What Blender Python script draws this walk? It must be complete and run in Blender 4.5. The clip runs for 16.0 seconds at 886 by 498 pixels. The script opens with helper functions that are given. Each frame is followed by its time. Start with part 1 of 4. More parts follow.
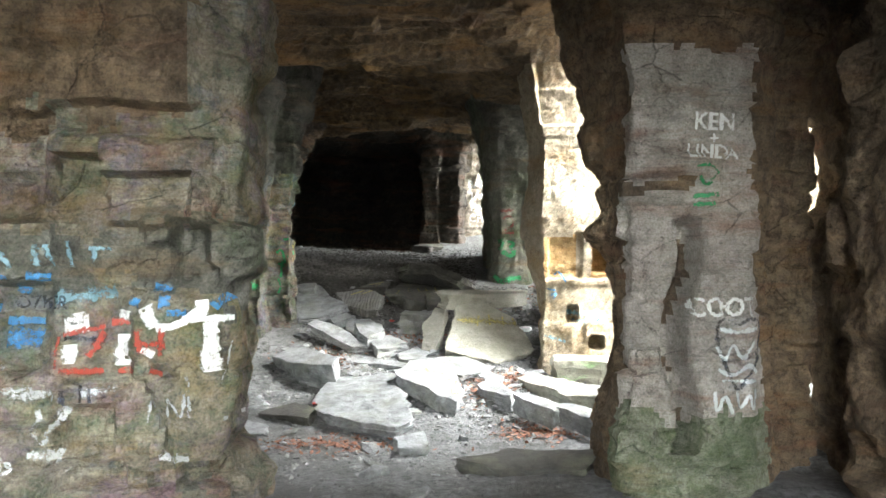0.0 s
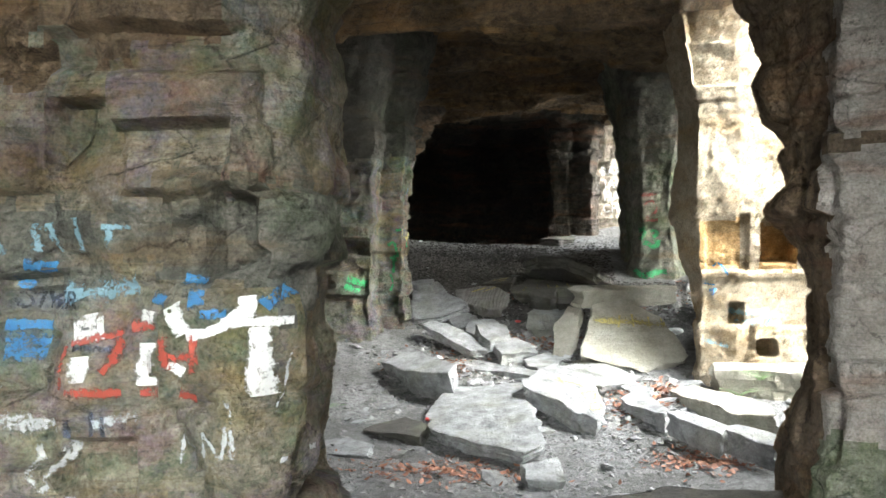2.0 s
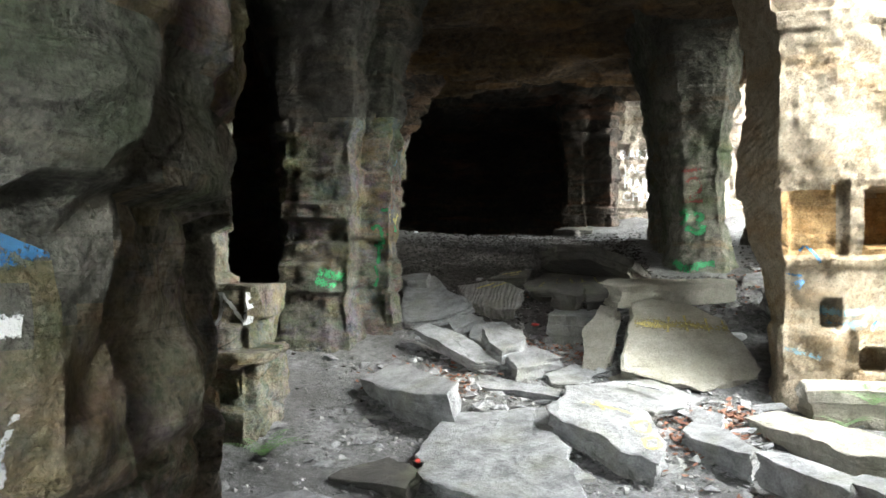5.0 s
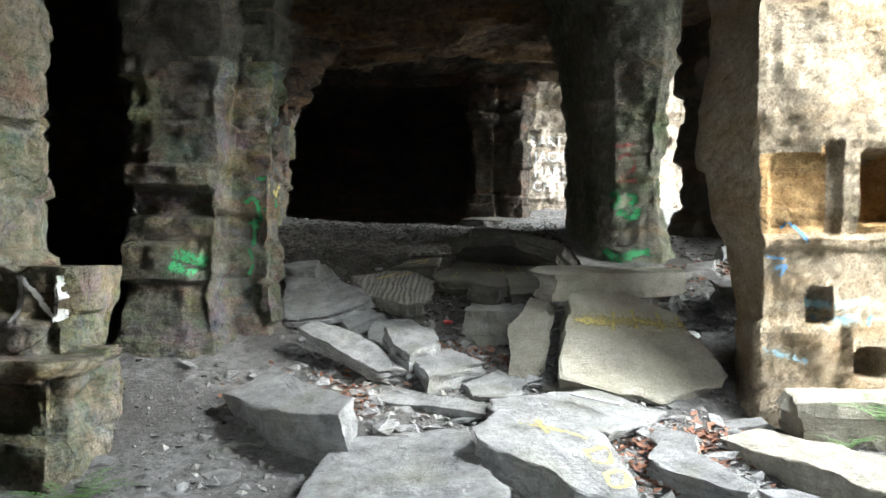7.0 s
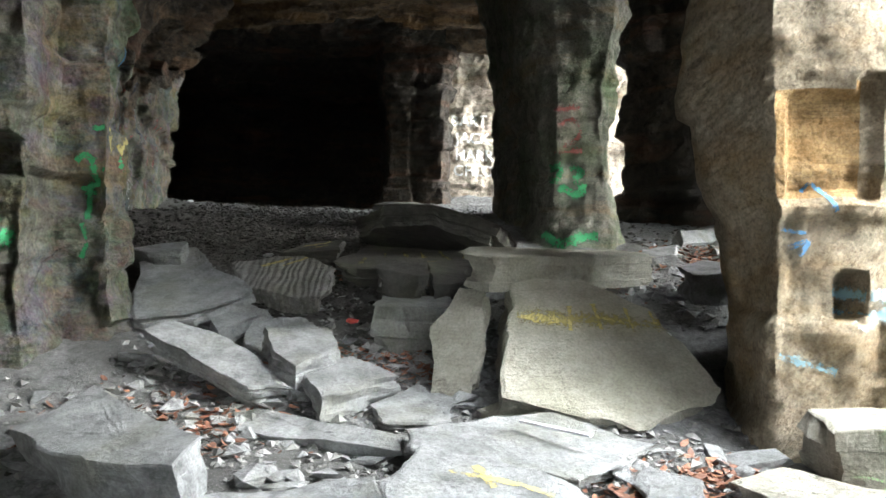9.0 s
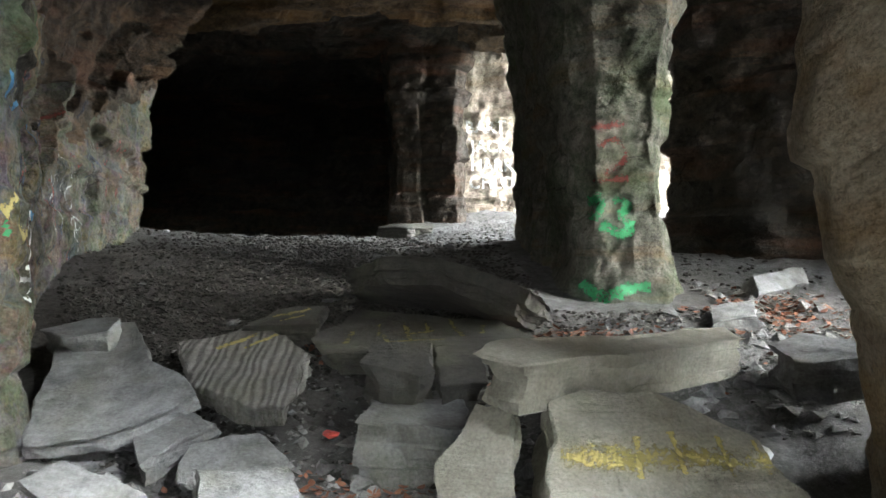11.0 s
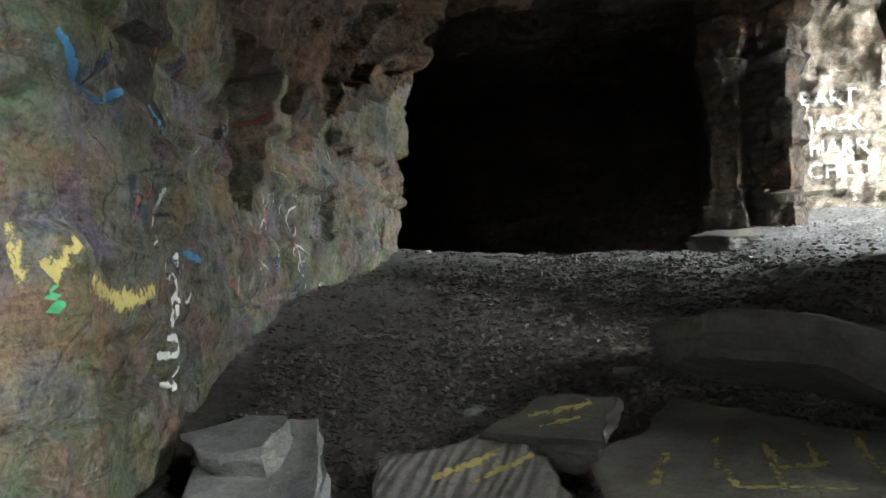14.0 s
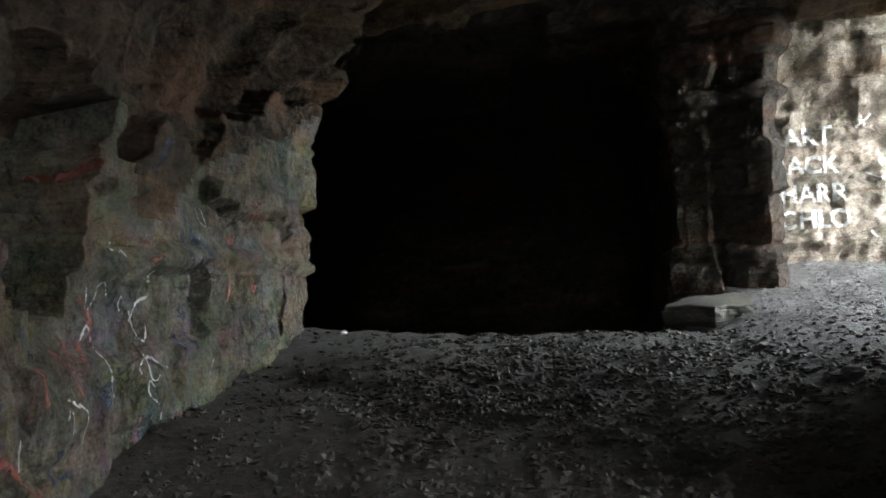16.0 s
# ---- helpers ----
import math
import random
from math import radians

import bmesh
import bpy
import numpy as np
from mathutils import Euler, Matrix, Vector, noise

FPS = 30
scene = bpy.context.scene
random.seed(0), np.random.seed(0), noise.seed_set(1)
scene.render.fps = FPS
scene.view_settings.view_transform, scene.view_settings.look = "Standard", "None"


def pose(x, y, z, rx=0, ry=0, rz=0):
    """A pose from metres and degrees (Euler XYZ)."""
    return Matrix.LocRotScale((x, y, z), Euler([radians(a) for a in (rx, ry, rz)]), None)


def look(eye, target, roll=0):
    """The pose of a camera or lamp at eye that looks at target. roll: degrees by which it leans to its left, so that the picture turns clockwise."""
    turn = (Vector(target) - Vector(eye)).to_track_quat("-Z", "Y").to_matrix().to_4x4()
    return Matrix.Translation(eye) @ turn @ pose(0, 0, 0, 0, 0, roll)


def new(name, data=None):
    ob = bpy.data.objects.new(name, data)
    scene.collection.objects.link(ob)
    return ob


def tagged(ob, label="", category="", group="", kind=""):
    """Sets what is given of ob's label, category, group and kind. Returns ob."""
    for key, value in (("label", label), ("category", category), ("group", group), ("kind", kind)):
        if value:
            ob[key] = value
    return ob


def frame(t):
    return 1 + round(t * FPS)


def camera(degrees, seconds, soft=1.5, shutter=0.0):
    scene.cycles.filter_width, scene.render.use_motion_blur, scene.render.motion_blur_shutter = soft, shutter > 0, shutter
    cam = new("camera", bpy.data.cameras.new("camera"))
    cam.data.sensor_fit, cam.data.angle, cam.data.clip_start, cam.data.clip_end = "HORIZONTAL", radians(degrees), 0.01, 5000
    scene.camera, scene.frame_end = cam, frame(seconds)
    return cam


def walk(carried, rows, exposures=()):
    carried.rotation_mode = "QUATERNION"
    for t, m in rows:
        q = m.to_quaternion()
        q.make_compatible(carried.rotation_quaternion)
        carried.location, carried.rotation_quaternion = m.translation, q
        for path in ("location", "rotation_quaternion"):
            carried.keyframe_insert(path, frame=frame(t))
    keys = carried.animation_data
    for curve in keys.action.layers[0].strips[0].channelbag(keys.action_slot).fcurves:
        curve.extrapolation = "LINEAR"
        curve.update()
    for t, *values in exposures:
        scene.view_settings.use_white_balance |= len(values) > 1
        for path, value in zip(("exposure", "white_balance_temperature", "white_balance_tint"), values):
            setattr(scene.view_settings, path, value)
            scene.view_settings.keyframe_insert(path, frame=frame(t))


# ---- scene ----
cam = camera(55.2, 16.0)
PATH = [
    (0, (0.085, -0.003, 1.533), (0.065, 1.997, 1.548), 0.6),
    (0.5, (0.102, 0.348, 1.5), (-0.033, 2.343, 1.512), 0.4),
    (1, (0.087, 0.716, 1.469), (-0.201, 2.695, 1.48), 0.0),
    (1.5, (0.06, 1.073, 1.453), (-0.261, 3.047, 1.464), -0.1),
    (2, (0.016, 1.434, 1.442), (-0.304, 3.409, 1.453), -0.1),
    (2.5, (-0.027, 1.811, 1.424), (-0.347, 3.785, 1.437), -0.2),
    (3, (-0.073, 2.174, 1.394), (-0.392, 4.148, 1.408), -0.2),
    (3.5, (-0.108, 2.522, 1.343), (-0.43, 4.496, 1.358), -0.2),
    (4, (-0.15, 2.864, 1.31), (-0.473, 4.838, 1.326), -0.2),
    (6.3, (-0.48, 4.521, 1.205), (-0.782, 6.498, 1.225), -0.3),
    (6.5, (-0.493, 4.687, 1.181), (-0.754, 6.669, 1.202), -0.2),
    (7, (-0.531, 5.086, 1.117), (-0.607, 7.085, 1.14), 0.2),
    (7.5, (-0.556, 5.484, 1.064), (-0.494, 7.483, 1.09), 0.4),
    (8, (-0.553, 5.869, 1.007), (-0.433, 7.865, 1.036), 0.4),
    (8.5, (-0.539, 6.244, 0.993), (-0.419, 8.241, 1.016), 0.4),
    (8.7, (-0.529, 6.398, 0.982), (-0.408, 8.395, 1.004), 0.4),
    (10.8, (-0.39, 7.913, 1.423), (-0.271, 9.91, 1.427), -0.6),
    (11, (-0.38, 8.046, 1.439), (-0.301, 10.045, 1.443), -0.6),
    (11.5, (-0.364, 8.38, 1.463), (-0.45, 10.379, 1.469), -1.1),
    (12, (-0.357, 8.727, 1.506), (-0.601, 10.712, 1.515), -1.5),
    (12.5, (-0.365, 9.081, 1.548), (-0.751, 11.043, 1.561), -1.8),
    (13, (-0.399, 9.409, 1.586), (-0.913, 11.342, 1.604), -2.1),
    (13.5, (-0.453, 9.729, 1.608), (-1.044, 11.64, 1.631), -2.3),
    (14, (-0.529, 10.044, 1.622), (-1.14, 11.948, 1.643), -2.3),
    (14.5, (-0.626, 10.392, 1.597), (-1.218, 12.302, 1.621), -2.3),
    (15, (-0.73, 10.736, 1.623), (-1.257, 12.665, 1.644), -2.1),
    (15.5, (-0.806, 11.085, 1.854), (-1.317, 13.018, 1.879), -2.2),
    (16, (-1.06, 11.593, 1.97), (-1.468, 13.549, 2.056), -2.9),
]
walk(cam, [(t, look(eye, target, roll)) for t, eye, target, roll in PATH],
     exposures=[(0.0, 2.0, 6600, 5), (4.0, 1.65, 6600, 5), (8.5, 1.4, 6400, 5), (11.0, 1.9, 6450, 6), (13.0, 1.95, 6450, 3), (16.0, 1.0, 6350, 6)])

# ---- daylight: an overcast sky, brighter towards the quarry's open side ----
world = bpy.data.worlds.new("overcast_sky")
world.use_nodes = True
scene.world = world
_n, _l = world.node_tree.nodes, world.node_tree.links
_sky = _n.new("ShaderNodeTexSky")
_sky.sky_type = "NISHITA"
_sky.sun_disc = False
_sky.sun_elevation, _sky.sun_rotation = radians(30), radians(113)
_hsv = _n.new("ShaderNodeHueSaturation")
_hsv.inputs["Saturation"].default_value = 0.12
_l.new(_sky.outputs["Color"], _hsv.inputs["Color"])
_l.new(_hsv.outputs["Color"], _n["Background"].inputs["Color"])
_n["Background"].inputs["Strength"].default_value = 1.7
_sun = bpy.data.lights.new("sun", "SUN")
_sun.energy, _sun.angle, _sun.color = 2.0, radians(35), (1.0, 0.96, 0.9)
sun = new("sun", _sun)
# from above and behind on the open side
sun.matrix_world = look((13.8, 5.2, 9.6), (1.8, 10.2, 2))




def skylight(name, at, target, width, height, power, spread=180):
    """Daylight of the open quarry, standing in an opening between two pillars."""
    la = bpy.data.lights.new(name, "AREA")
    la.shape, la.size, la.size_y, la.energy, la.color = "RECTANGLE", width, height, power, (0.95, 0.97, 1.0)
    la.spread = radians(spread)
    new(name, la).matrix_world = look(at, target)


skylight("daylight_gap", (2.5, 9.3, 4.9), (-0.4, 10.2, 0.2), 1.2, 1.5, 115, 100)
skylight("daylight_far_gap", (3.4, 19.5, 3.4), (0.7, 17.0, 1.4), 1.4, 1.4, 32, 90)


# ---- materials ----
class Nodes:
    """A short hand for node materials."""

    def __init__(self, name):
        self.mat = bpy.data.materials.new(name)
        self.mat.use_nodes = True
        self.t = self.mat.node_tree
        self.bsdf = self.t.nodes["Principled BSDF"]
        self.out = self.t.nodes["Material Output"]

    def add(self, kind, **kw):
        n = self.t.nodes.new(kind)
        for k, v in kw.items():
            n.inputs[k.replace("_", " ")].default_value = v
        return n

    def link(self, a, b):
        self.t.links.new(a, b)

    def coords(self, scale=(1, 1, 1)):
        g = self.add("ShaderNodeNewGeometry")
        m = self.add("ShaderNodeMapping")
        m.inputs["Scale"].default_value = scale
        self.link(g.outputs["Position"], m.inputs["Vector"])
        return m.outputs["Vector"]

    def noise(self, vec, scale, detail=6.0, rough=0.6):
        n = self.add("ShaderNodeTexNoise", Scale=scale, Detail=detail, Roughness=rough)
        self.link(vec, n.inputs["Vector"])
        return n.outputs["Fac"]

    def ramp(self, fac, stops):
        r = self.add("ShaderNodeValToRGB")
        e = r.color_ramp.elements
        while len(e) < len(stops):
            e.new(0.5)
        for el, (p, c) in zip(e, stops):
            el.position = p
            el.color = (*c, 1) if not isinstance(c, (int, float)) else (c, c, c, 1)
        self.link(fac, r.inputs["Fac"])
        return r.outputs["Color"]

    def mix(self, fac, a, b, how="MIX"):
        m = self.t.nodes.new("ShaderNodeMixRGB")
        m.blend_type = how
        for sock, v in zip(m.inputs, (fac, a, b)):
            if isinstance(v, (int, float)):
                sock.default_value = v
            elif isinstance(v, tuple):
                sock.default_value = (*v, 1)
            else:
                self.link(v, sock)
        return m.outputs["Color"]

    def bump(self, height, strength, dist, normal=None):
        b = self.add("ShaderNodeBump", Strength=strength, Distance=dist)
        self.link(height, b.inputs["Height"])
        if normal:
            self.link(normal, b.inputs["Normal"])
        return b.outputs["Normal"]


def rock_material(name, light, dark, ochre, moss=0.3, red=0.0, tool=0.0, soot=0.0, spray=0.0):
    """Bedded sandstone: light and dark grain, ochre iron bands, algae, tool marks, old spray-paint haze."""
    N = Nodes(name)
    p = N.coords()
    flat = N.coords((0.5, 0.5, 1.2 if tool else 3.0))
    big = N.noise(p, 0.9, 5)
    grain = N.noise(p, 9, 8, 0.7)
    fine = N.noise(p, 60, 4, 0.7)
    bands = N.noise(flat, 1.6, 6, 0.65)
    col = N.mix(N.ramp(grain, [(0.36, 0.0), (0.62, 1.0)]), dark, light)
    col = N.mix(N.ramp(bands, [(0.52, 0.0), (0.66, 0.65 if tool else 0.75)]), col, ochre)
    if red:
        col = N.mix(N.ramp(N.noise(flat, 1.1, 4), [(0.55, 0.0), (0.66, red)]), col, (0.30, 0.13, 0.08))
    if moss:
        col = N.mix(N.ramp(N.noise(p, 1.7, 6, 0.7), [(0.48, 0.0), (0.7, moss)]), col, (0.10, 0.15, 0.07))
    if spray:
        # faded haze of old paint
        for k, c in enumerate(((0.10, 0.2, 0.36), (0.36, 0.1, 0.09), (0.1, 0.26, 0.13), (0.45, 0.42, 0.42), (0.26, 0.15, 0.36), (0.4, 0.3, 0.06))):
            q = N.add("ShaderNodeMapping")
            q.inputs["Location"].default_value = (3.1 * k, 7.7 * k, 1.3 * k)
            q.inputs["Scale"].default_value = (1.5, 1.5, 2.2)
            N.link(p, q.inputs["Vector"])
            f = N.noise(q.outputs["Vector"], 1.5, 5, 0.75)
            col = N.mix(N.ramp(f, [(0.52, 0.0), (0.64, spray)]), col, c)
    # damp and soot, in large blotches
    col = N.mix(N.ramp(big, [(0.35, 0.55 + 0.3 * soot), (0.62, 0.0)]), col, (0.05, 0.047, 0.042))
    col = N.mix(0.6, col, N.ramp(fine, [(0.3, 0.3), (0.6, 1.0)]), "MULTIPLY")
    # hairline joints where the rock has split
    bent = N.mix(0.5, N.coords((1.0, 1.0, 1.5)), N.mix(N.noise(p, 2.2, 7, 0.7), (-0.7, -0.7, -0.7), (0.7, 0.7, 0.7)), "ADD")
    split = N.add("ShaderNodeTexVoronoi", Scale=1.7)
    split.feature = "DISTANCE_TO_EDGE"
    N.link(bent, split.inputs["Vector"])
    joint = N.ramp(split.outputs["Distance"], [(0.0, 0.12), (0.016, 1.0)])
    col = N.mix(N.ramp(N.noise(p, 1.9, 5, 0.7), [(0.44, 0.0), (0.6, 0.2 if tool else 0.65)]), col, N.mix(1.0, col, joint, "MULTIPLY"))
    seams = N.ramp(N.noise(N.coords((0.25, 0.25, 5.0)), 2.2, 5, 0.6), [(0.485, 1.0), (0.5, 0.25), (0.515, 1.0)])
    col = N.mix(0.1 if tool else 0.3, col, seams, "MULTIPLY")
    pits = N.ramp(N.noise(p, 22, 5, 0.7), [(0.3, 0.3), (0.42, 1.0)])
    col = N.mix(0.7, col, pits, "MULTIPLY")
    N.link(col, N.bsdf.inputs["Base Color"])
    N.bsdf.inputs["Roughness"].default_value = 0.92
    N.bsdf.inputs["Specular IOR Level"].default_value = 0.2
    nm = N.bump(N.noise(p, 5, 9, 0.75), 0.9, 0.09)
    nm = N.bump(seams, 0.2 if tool else 0.5, 0.02, nm)
    nm = N.bump(pits, 0.6, 0.02, nm)
    nm = N.bump(joint, 0.35 if tool else 0.8, 0.03, nm)
    nm = N.bump(N.noise(N.coords((1, 1, 1.0 if tool else 2.6)), 5, 7, 0.75), 0.5, 0.05, nm)
    if tool:
        # short slanting pick strokes
        turn = N.add("ShaderNodeMapping")
        turn.inputs["Rotation"].default_value = (0, radians(50), 0)
        N.link(p, turn.inputs["Vector"])
        m = N.add("ShaderNodeMapping")
        m.inputs["Scale"].default_value = (4.5, 4.5, 24.0)
        N.link(turn.outputs["Vector"], m.inputs["Vector"])
        marks = N.noise(m.outputs["Vector"], 1.0, 3, 0.5)
        patch = N.ramp(N.noise(p, 1.8, 3), [(0.4, 0.25), (0.55, 1.0)])
        nm = N.bump(N.mix(1.0, marks, patch, "MULTIPLY"), tool, 0.07, nm)
    # chipped facets and hairline cracks
    warp = N.mix(0.35, p, N.mix(N.noise(p, 3.0, 4), (-1.0, -1.0, -1.0), (1.0, 1.0, 1.0)), "ADD")
    chip = N.add("ShaderNodeTexVoronoi", Scale=8.0, Detail=2.0)
    N.link(warp, chip.inputs["Vector"])
    nm = N.bump(chip.outputs["Distance"], 0.25 if tool else 0.55, 0.05, nm)
    nm = N.bump(N.noise(p, 24, 6, 0.8), 0.6, 0.03, nm)
    nm = N.bump(fine, 0.6, 0.014, nm)
    N.link(nm, N.bsdf.inputs["Normal"])
    return N.mat


M_ENTRY = rock_material("sandstone_entry", (0.50, 0.45, 0.34), (0.19, 0.18, 0.135), (0.36, 0.25, 0.14), moss=0.8, red=0.3, soot=-0.3, spray=0.3)
M_KEN = rock_material("sandstone_pale", (0.68, 0.63, 0.58), (0.47, 0.42, 0.37), (0.42, 0.27, 0.2), moss=0.2, red=0.12, soot=-0.8)
M_HEWN = rock_material("sandstone_hewn", (0.50, 0.43, 0.33), (0.31, 0.255, 0.18), (0.38, 0.25, 0.12), moss=0.05, red=0.1, tool=0.9, soot=-1.5)
M_GREEN = rock_material("sandstone_algae", (0.34, 0.33, 0.28), (0.15, 0.155, 0.13), (0.3, 0.22, 0.13), moss=0.8)
M_PAINTED = rock_material("sandstone_painted", (0.26, 0.25, 0.20), (0.085, 0.088, 0.07), (0.3, 0.2, 0.13), moss=0.85, red=0.3, spray=0.27)
# M_DARK holds the shade of the back workings in its colour
M_DARK = rock_material("sandstone_shade", (0.13, 0.105, 0.085), (0.045, 0.04, 0.035), (0.22, 0.12, 0.07), moss=0.15, red=0.3, soot=1.0)
M_FAR = rock_material("sandstone_daylit", (0.56, 0.5, 0.43), (0.34, 0.29, 0.24), (0.42, 0.3, 0.2), moss=0.35, soot=-1.2)
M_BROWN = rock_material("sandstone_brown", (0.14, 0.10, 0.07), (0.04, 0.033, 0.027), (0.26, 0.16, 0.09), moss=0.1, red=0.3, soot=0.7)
M_GREYSHADE = rock_material("sandstone_grey_shade", (0.13, 0.125, 0.11), (0.045, 0.045, 0.04), (0.2, 0.15, 0.1), moss=0.3, soot=0.6)
M_RUSTSHADE = rock_material("sandstone_rust_shade", (0.36, 0.26, 0.17), (0.15, 0.11, 0.075), (0.34, 0.2, 0.1), moss=0.1, red=0.4, soot=0.2)
M_MOSSY = rock_material("sandstone_mossy", (0.44, 0.46, 0.36), (0.2, 0.24, 0.13), (0.3, 0.26, 0.14), moss=0.9)
M_OCHRE = rock_material("sandstone_iron", (0.52, 0.36, 0.18), (0.34, 0.2, 0.08), (0.42, 0.24, 0.09), moss=0.0, red=0.1, soot=-0.8)
M_ROOF = rock_material("sandstone_roof", (0.30, 0.21, 0.12), (0.11, 0.085, 0.06), (0.42, 0.24, 0.10), moss=0.0, red=0.2)


def slab_material(name, light, dark, ripple=0.0):
    N = Nodes(name)
    p = N.coords()
    r = N.add("ShaderNodeObjectInfo")
    tone = N.mix(r.outputs["Random"], light, tuple(0.72 * c for c in light))
    col = N.mix(N.ramp(N.noise(p, 7, 8, 0.7), [(0.32, 0.0), (0.62, 1.0)]), dark, tone)
    col = N.mix(N.ramp(N.noise(p, 2.3, 5), [(0.5, 0.0), (0.68, 0.4)]), col, (0.2, 0.2, 0.13))
    col = N.mix(0.5, col, N.ramp(N.noise(p, 70, 3), [(0.3, 0.4), (0.65, 1.0)]), "MULTIPLY")
    N.link(col, N.bsdf.inputs["Base Color"])
    N.bsdf.inputs["Roughness"].default_value = 0.72
    # thin beds along the broken sides
    beds = N.noise(N.coords((0.7, 0.7, 17.0)), 1.6, 5, 0.7)
    nm = N.bump(beds, 0.6, 0.03)
    nm = N.bump(N.noise(p, 6, 9, 0.8), 0.6, 0.05, nm)
    nm = N.bump(N.ramp(N.noise(N.coords((1, 0.6, 1)), 3.0, 4, 0.6), [(0.48, 0.0), (0.5, 1.0)]), 0.4, 0.012, nm)
    if ripple:
        w = N.add("ShaderNodeTexWave", Scale=ripple, Distortion=7.0, Detail=3.0)
        w.bands_direction = "X"
        m = N.coords((1, 0.35, 0))
        N.link(m, w.inputs["Vector"])
        nm = N.bump(w.outputs["Fac"], 0.6, 0.03, nm)
    nm = N.bump(N.noise(p, 20, 7, 0.8), 0.6, 0.025, nm)
    nm = N.bump(N.noise(p, 55, 4), 0.5, 0.01, nm)
    N.link(nm, N.bsdf.inputs["Normal"])
    return N.mat


M_SLAB = slab_material("slate_grey_slab", (0.37, 0.38, 0.39), (0.13, 0.132, 0.135))
M_SLABTAN = slab_material("buff_slab", (0.44, 0.42, 0.36), (0.24, 0.23, 0.19))
# darker copy of the slab colour, with the shade they lie in put in
M_SLABDARK = slab_material("shaded_slab", (0.10, 0.095, 0.085), (0.04, 0.038, 0.034))
M_RIPPLE = slab_material("rippled_slab", (0.30, 0.29, 0.28), (0.15, 0.145, 0.13), ripple=7.0)


def ground_material():
    N = Nodes("trodden_grit")
    p = N.coords()
    col = N.mix(N.ramp(N.noise(p, 14, 8, 0.75), [(0.35, 0.0), (0.66, 1.0)]), (0.07, 0.07, 0.069), (0.30, 0.305, 0.31))
    col = N.mix(N.ramp(N.noise(p, 1.3, 5), [(0.42, 0.0), (0.6, 0.7)]), col, (0.11, 0.107, 0.102))
    col = N.mix(N.ramp(N.noise(p, 90, 2), [(0.6, 0.0), (0.72, 0.6)]), col, (0.4, 0.4, 0.39))
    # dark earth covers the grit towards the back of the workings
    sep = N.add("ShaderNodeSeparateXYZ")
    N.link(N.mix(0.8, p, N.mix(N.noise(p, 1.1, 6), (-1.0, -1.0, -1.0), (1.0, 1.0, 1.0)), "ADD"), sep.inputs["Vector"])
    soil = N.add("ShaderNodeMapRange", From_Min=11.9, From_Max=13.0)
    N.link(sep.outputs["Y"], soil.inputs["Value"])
    # paler grit at the far end and right also stands in for daylight there
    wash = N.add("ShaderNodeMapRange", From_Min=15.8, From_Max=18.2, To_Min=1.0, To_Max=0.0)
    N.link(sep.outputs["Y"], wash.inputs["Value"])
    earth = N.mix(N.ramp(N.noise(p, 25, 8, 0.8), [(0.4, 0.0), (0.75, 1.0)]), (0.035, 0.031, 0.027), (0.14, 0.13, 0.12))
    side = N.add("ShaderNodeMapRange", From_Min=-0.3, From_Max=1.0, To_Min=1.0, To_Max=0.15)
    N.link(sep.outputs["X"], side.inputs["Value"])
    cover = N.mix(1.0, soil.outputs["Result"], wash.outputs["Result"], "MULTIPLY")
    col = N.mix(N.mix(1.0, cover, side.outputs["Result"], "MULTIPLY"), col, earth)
    N.link(col, N.bsdf.inputs["Base Color"])
    N.bsdf.inputs["Roughness"].default_value = 0.85
    nm = N.bump(N.noise(p, 4, 8, 0.78), 1.0, 0.09)
    nm = N.bump(N.noise(p, 35, 6, 0.75), 0.9, 0.025, nm)
    N.link(nm, N.bsdf.inputs["Normal"])
    return N.mat


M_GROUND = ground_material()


def plain_material(name, a, b, scale=20, rough=0.8, random_tone=0.0):
    N = Nodes(name)
    p = N.coords()
    col = N.mix(N.noise(p, scale, 5), a, b)
    if random_tone:
        g = N.add("ShaderNodeNewGeometry")
        col = N.mix(random_tone, col, N.ramp(g.outputs["Random Per Island"], [(0.0, 0.25), (1.0, 1.0)]), "MULTIPLY")
    N.link(col, N.bsdf.inputs["Base Color"])
    N.bsdf.inputs["Roughness"].default_value = rough
    N.link(N.bump(N.noise(p, scale * 3, 4), 0.5, 0.01), N.bsdf.inputs["Normal"])
    return N.mat


M_STONE = plain_material("loose_stone", (0.36, 0.36, 0.355), (0.16, 0.16, 0.155), 12, 0.8, 0.8)
M_LEAF = plain_material("dead_leaf", (0.34, 0.15, 0.085), (0.2, 0.09, 0.06), 8, 0.7, 0.8)
M_FERN = plain_material("fern_green", (0.10, 0.22, 0.05), (0.05, 0.12, 0.03), 15, 0.6, 0.6)


# ---- shape helpers ----
def mesh_object(name, verts, faces, material, parent=None, smooth=False):
    me = bpy.data.meshes.new(name)
    me.from_pydata([tuple(v) for v in verts], [], faces)
    me.materials.append(material)
    if smooth:
        me.polygons.foreach_set("use_smooth", [True] * len(me.polygons))
    me.update()
    ob = new(name, me)
    if parent:
        ob.parent = parent
    return ob


def lerp_table(z, table):
    """Piecewise linear: table rows (z, value)."""
    return float(np.interp(z, [r[0] for r in table], [r[1] for r in table]))


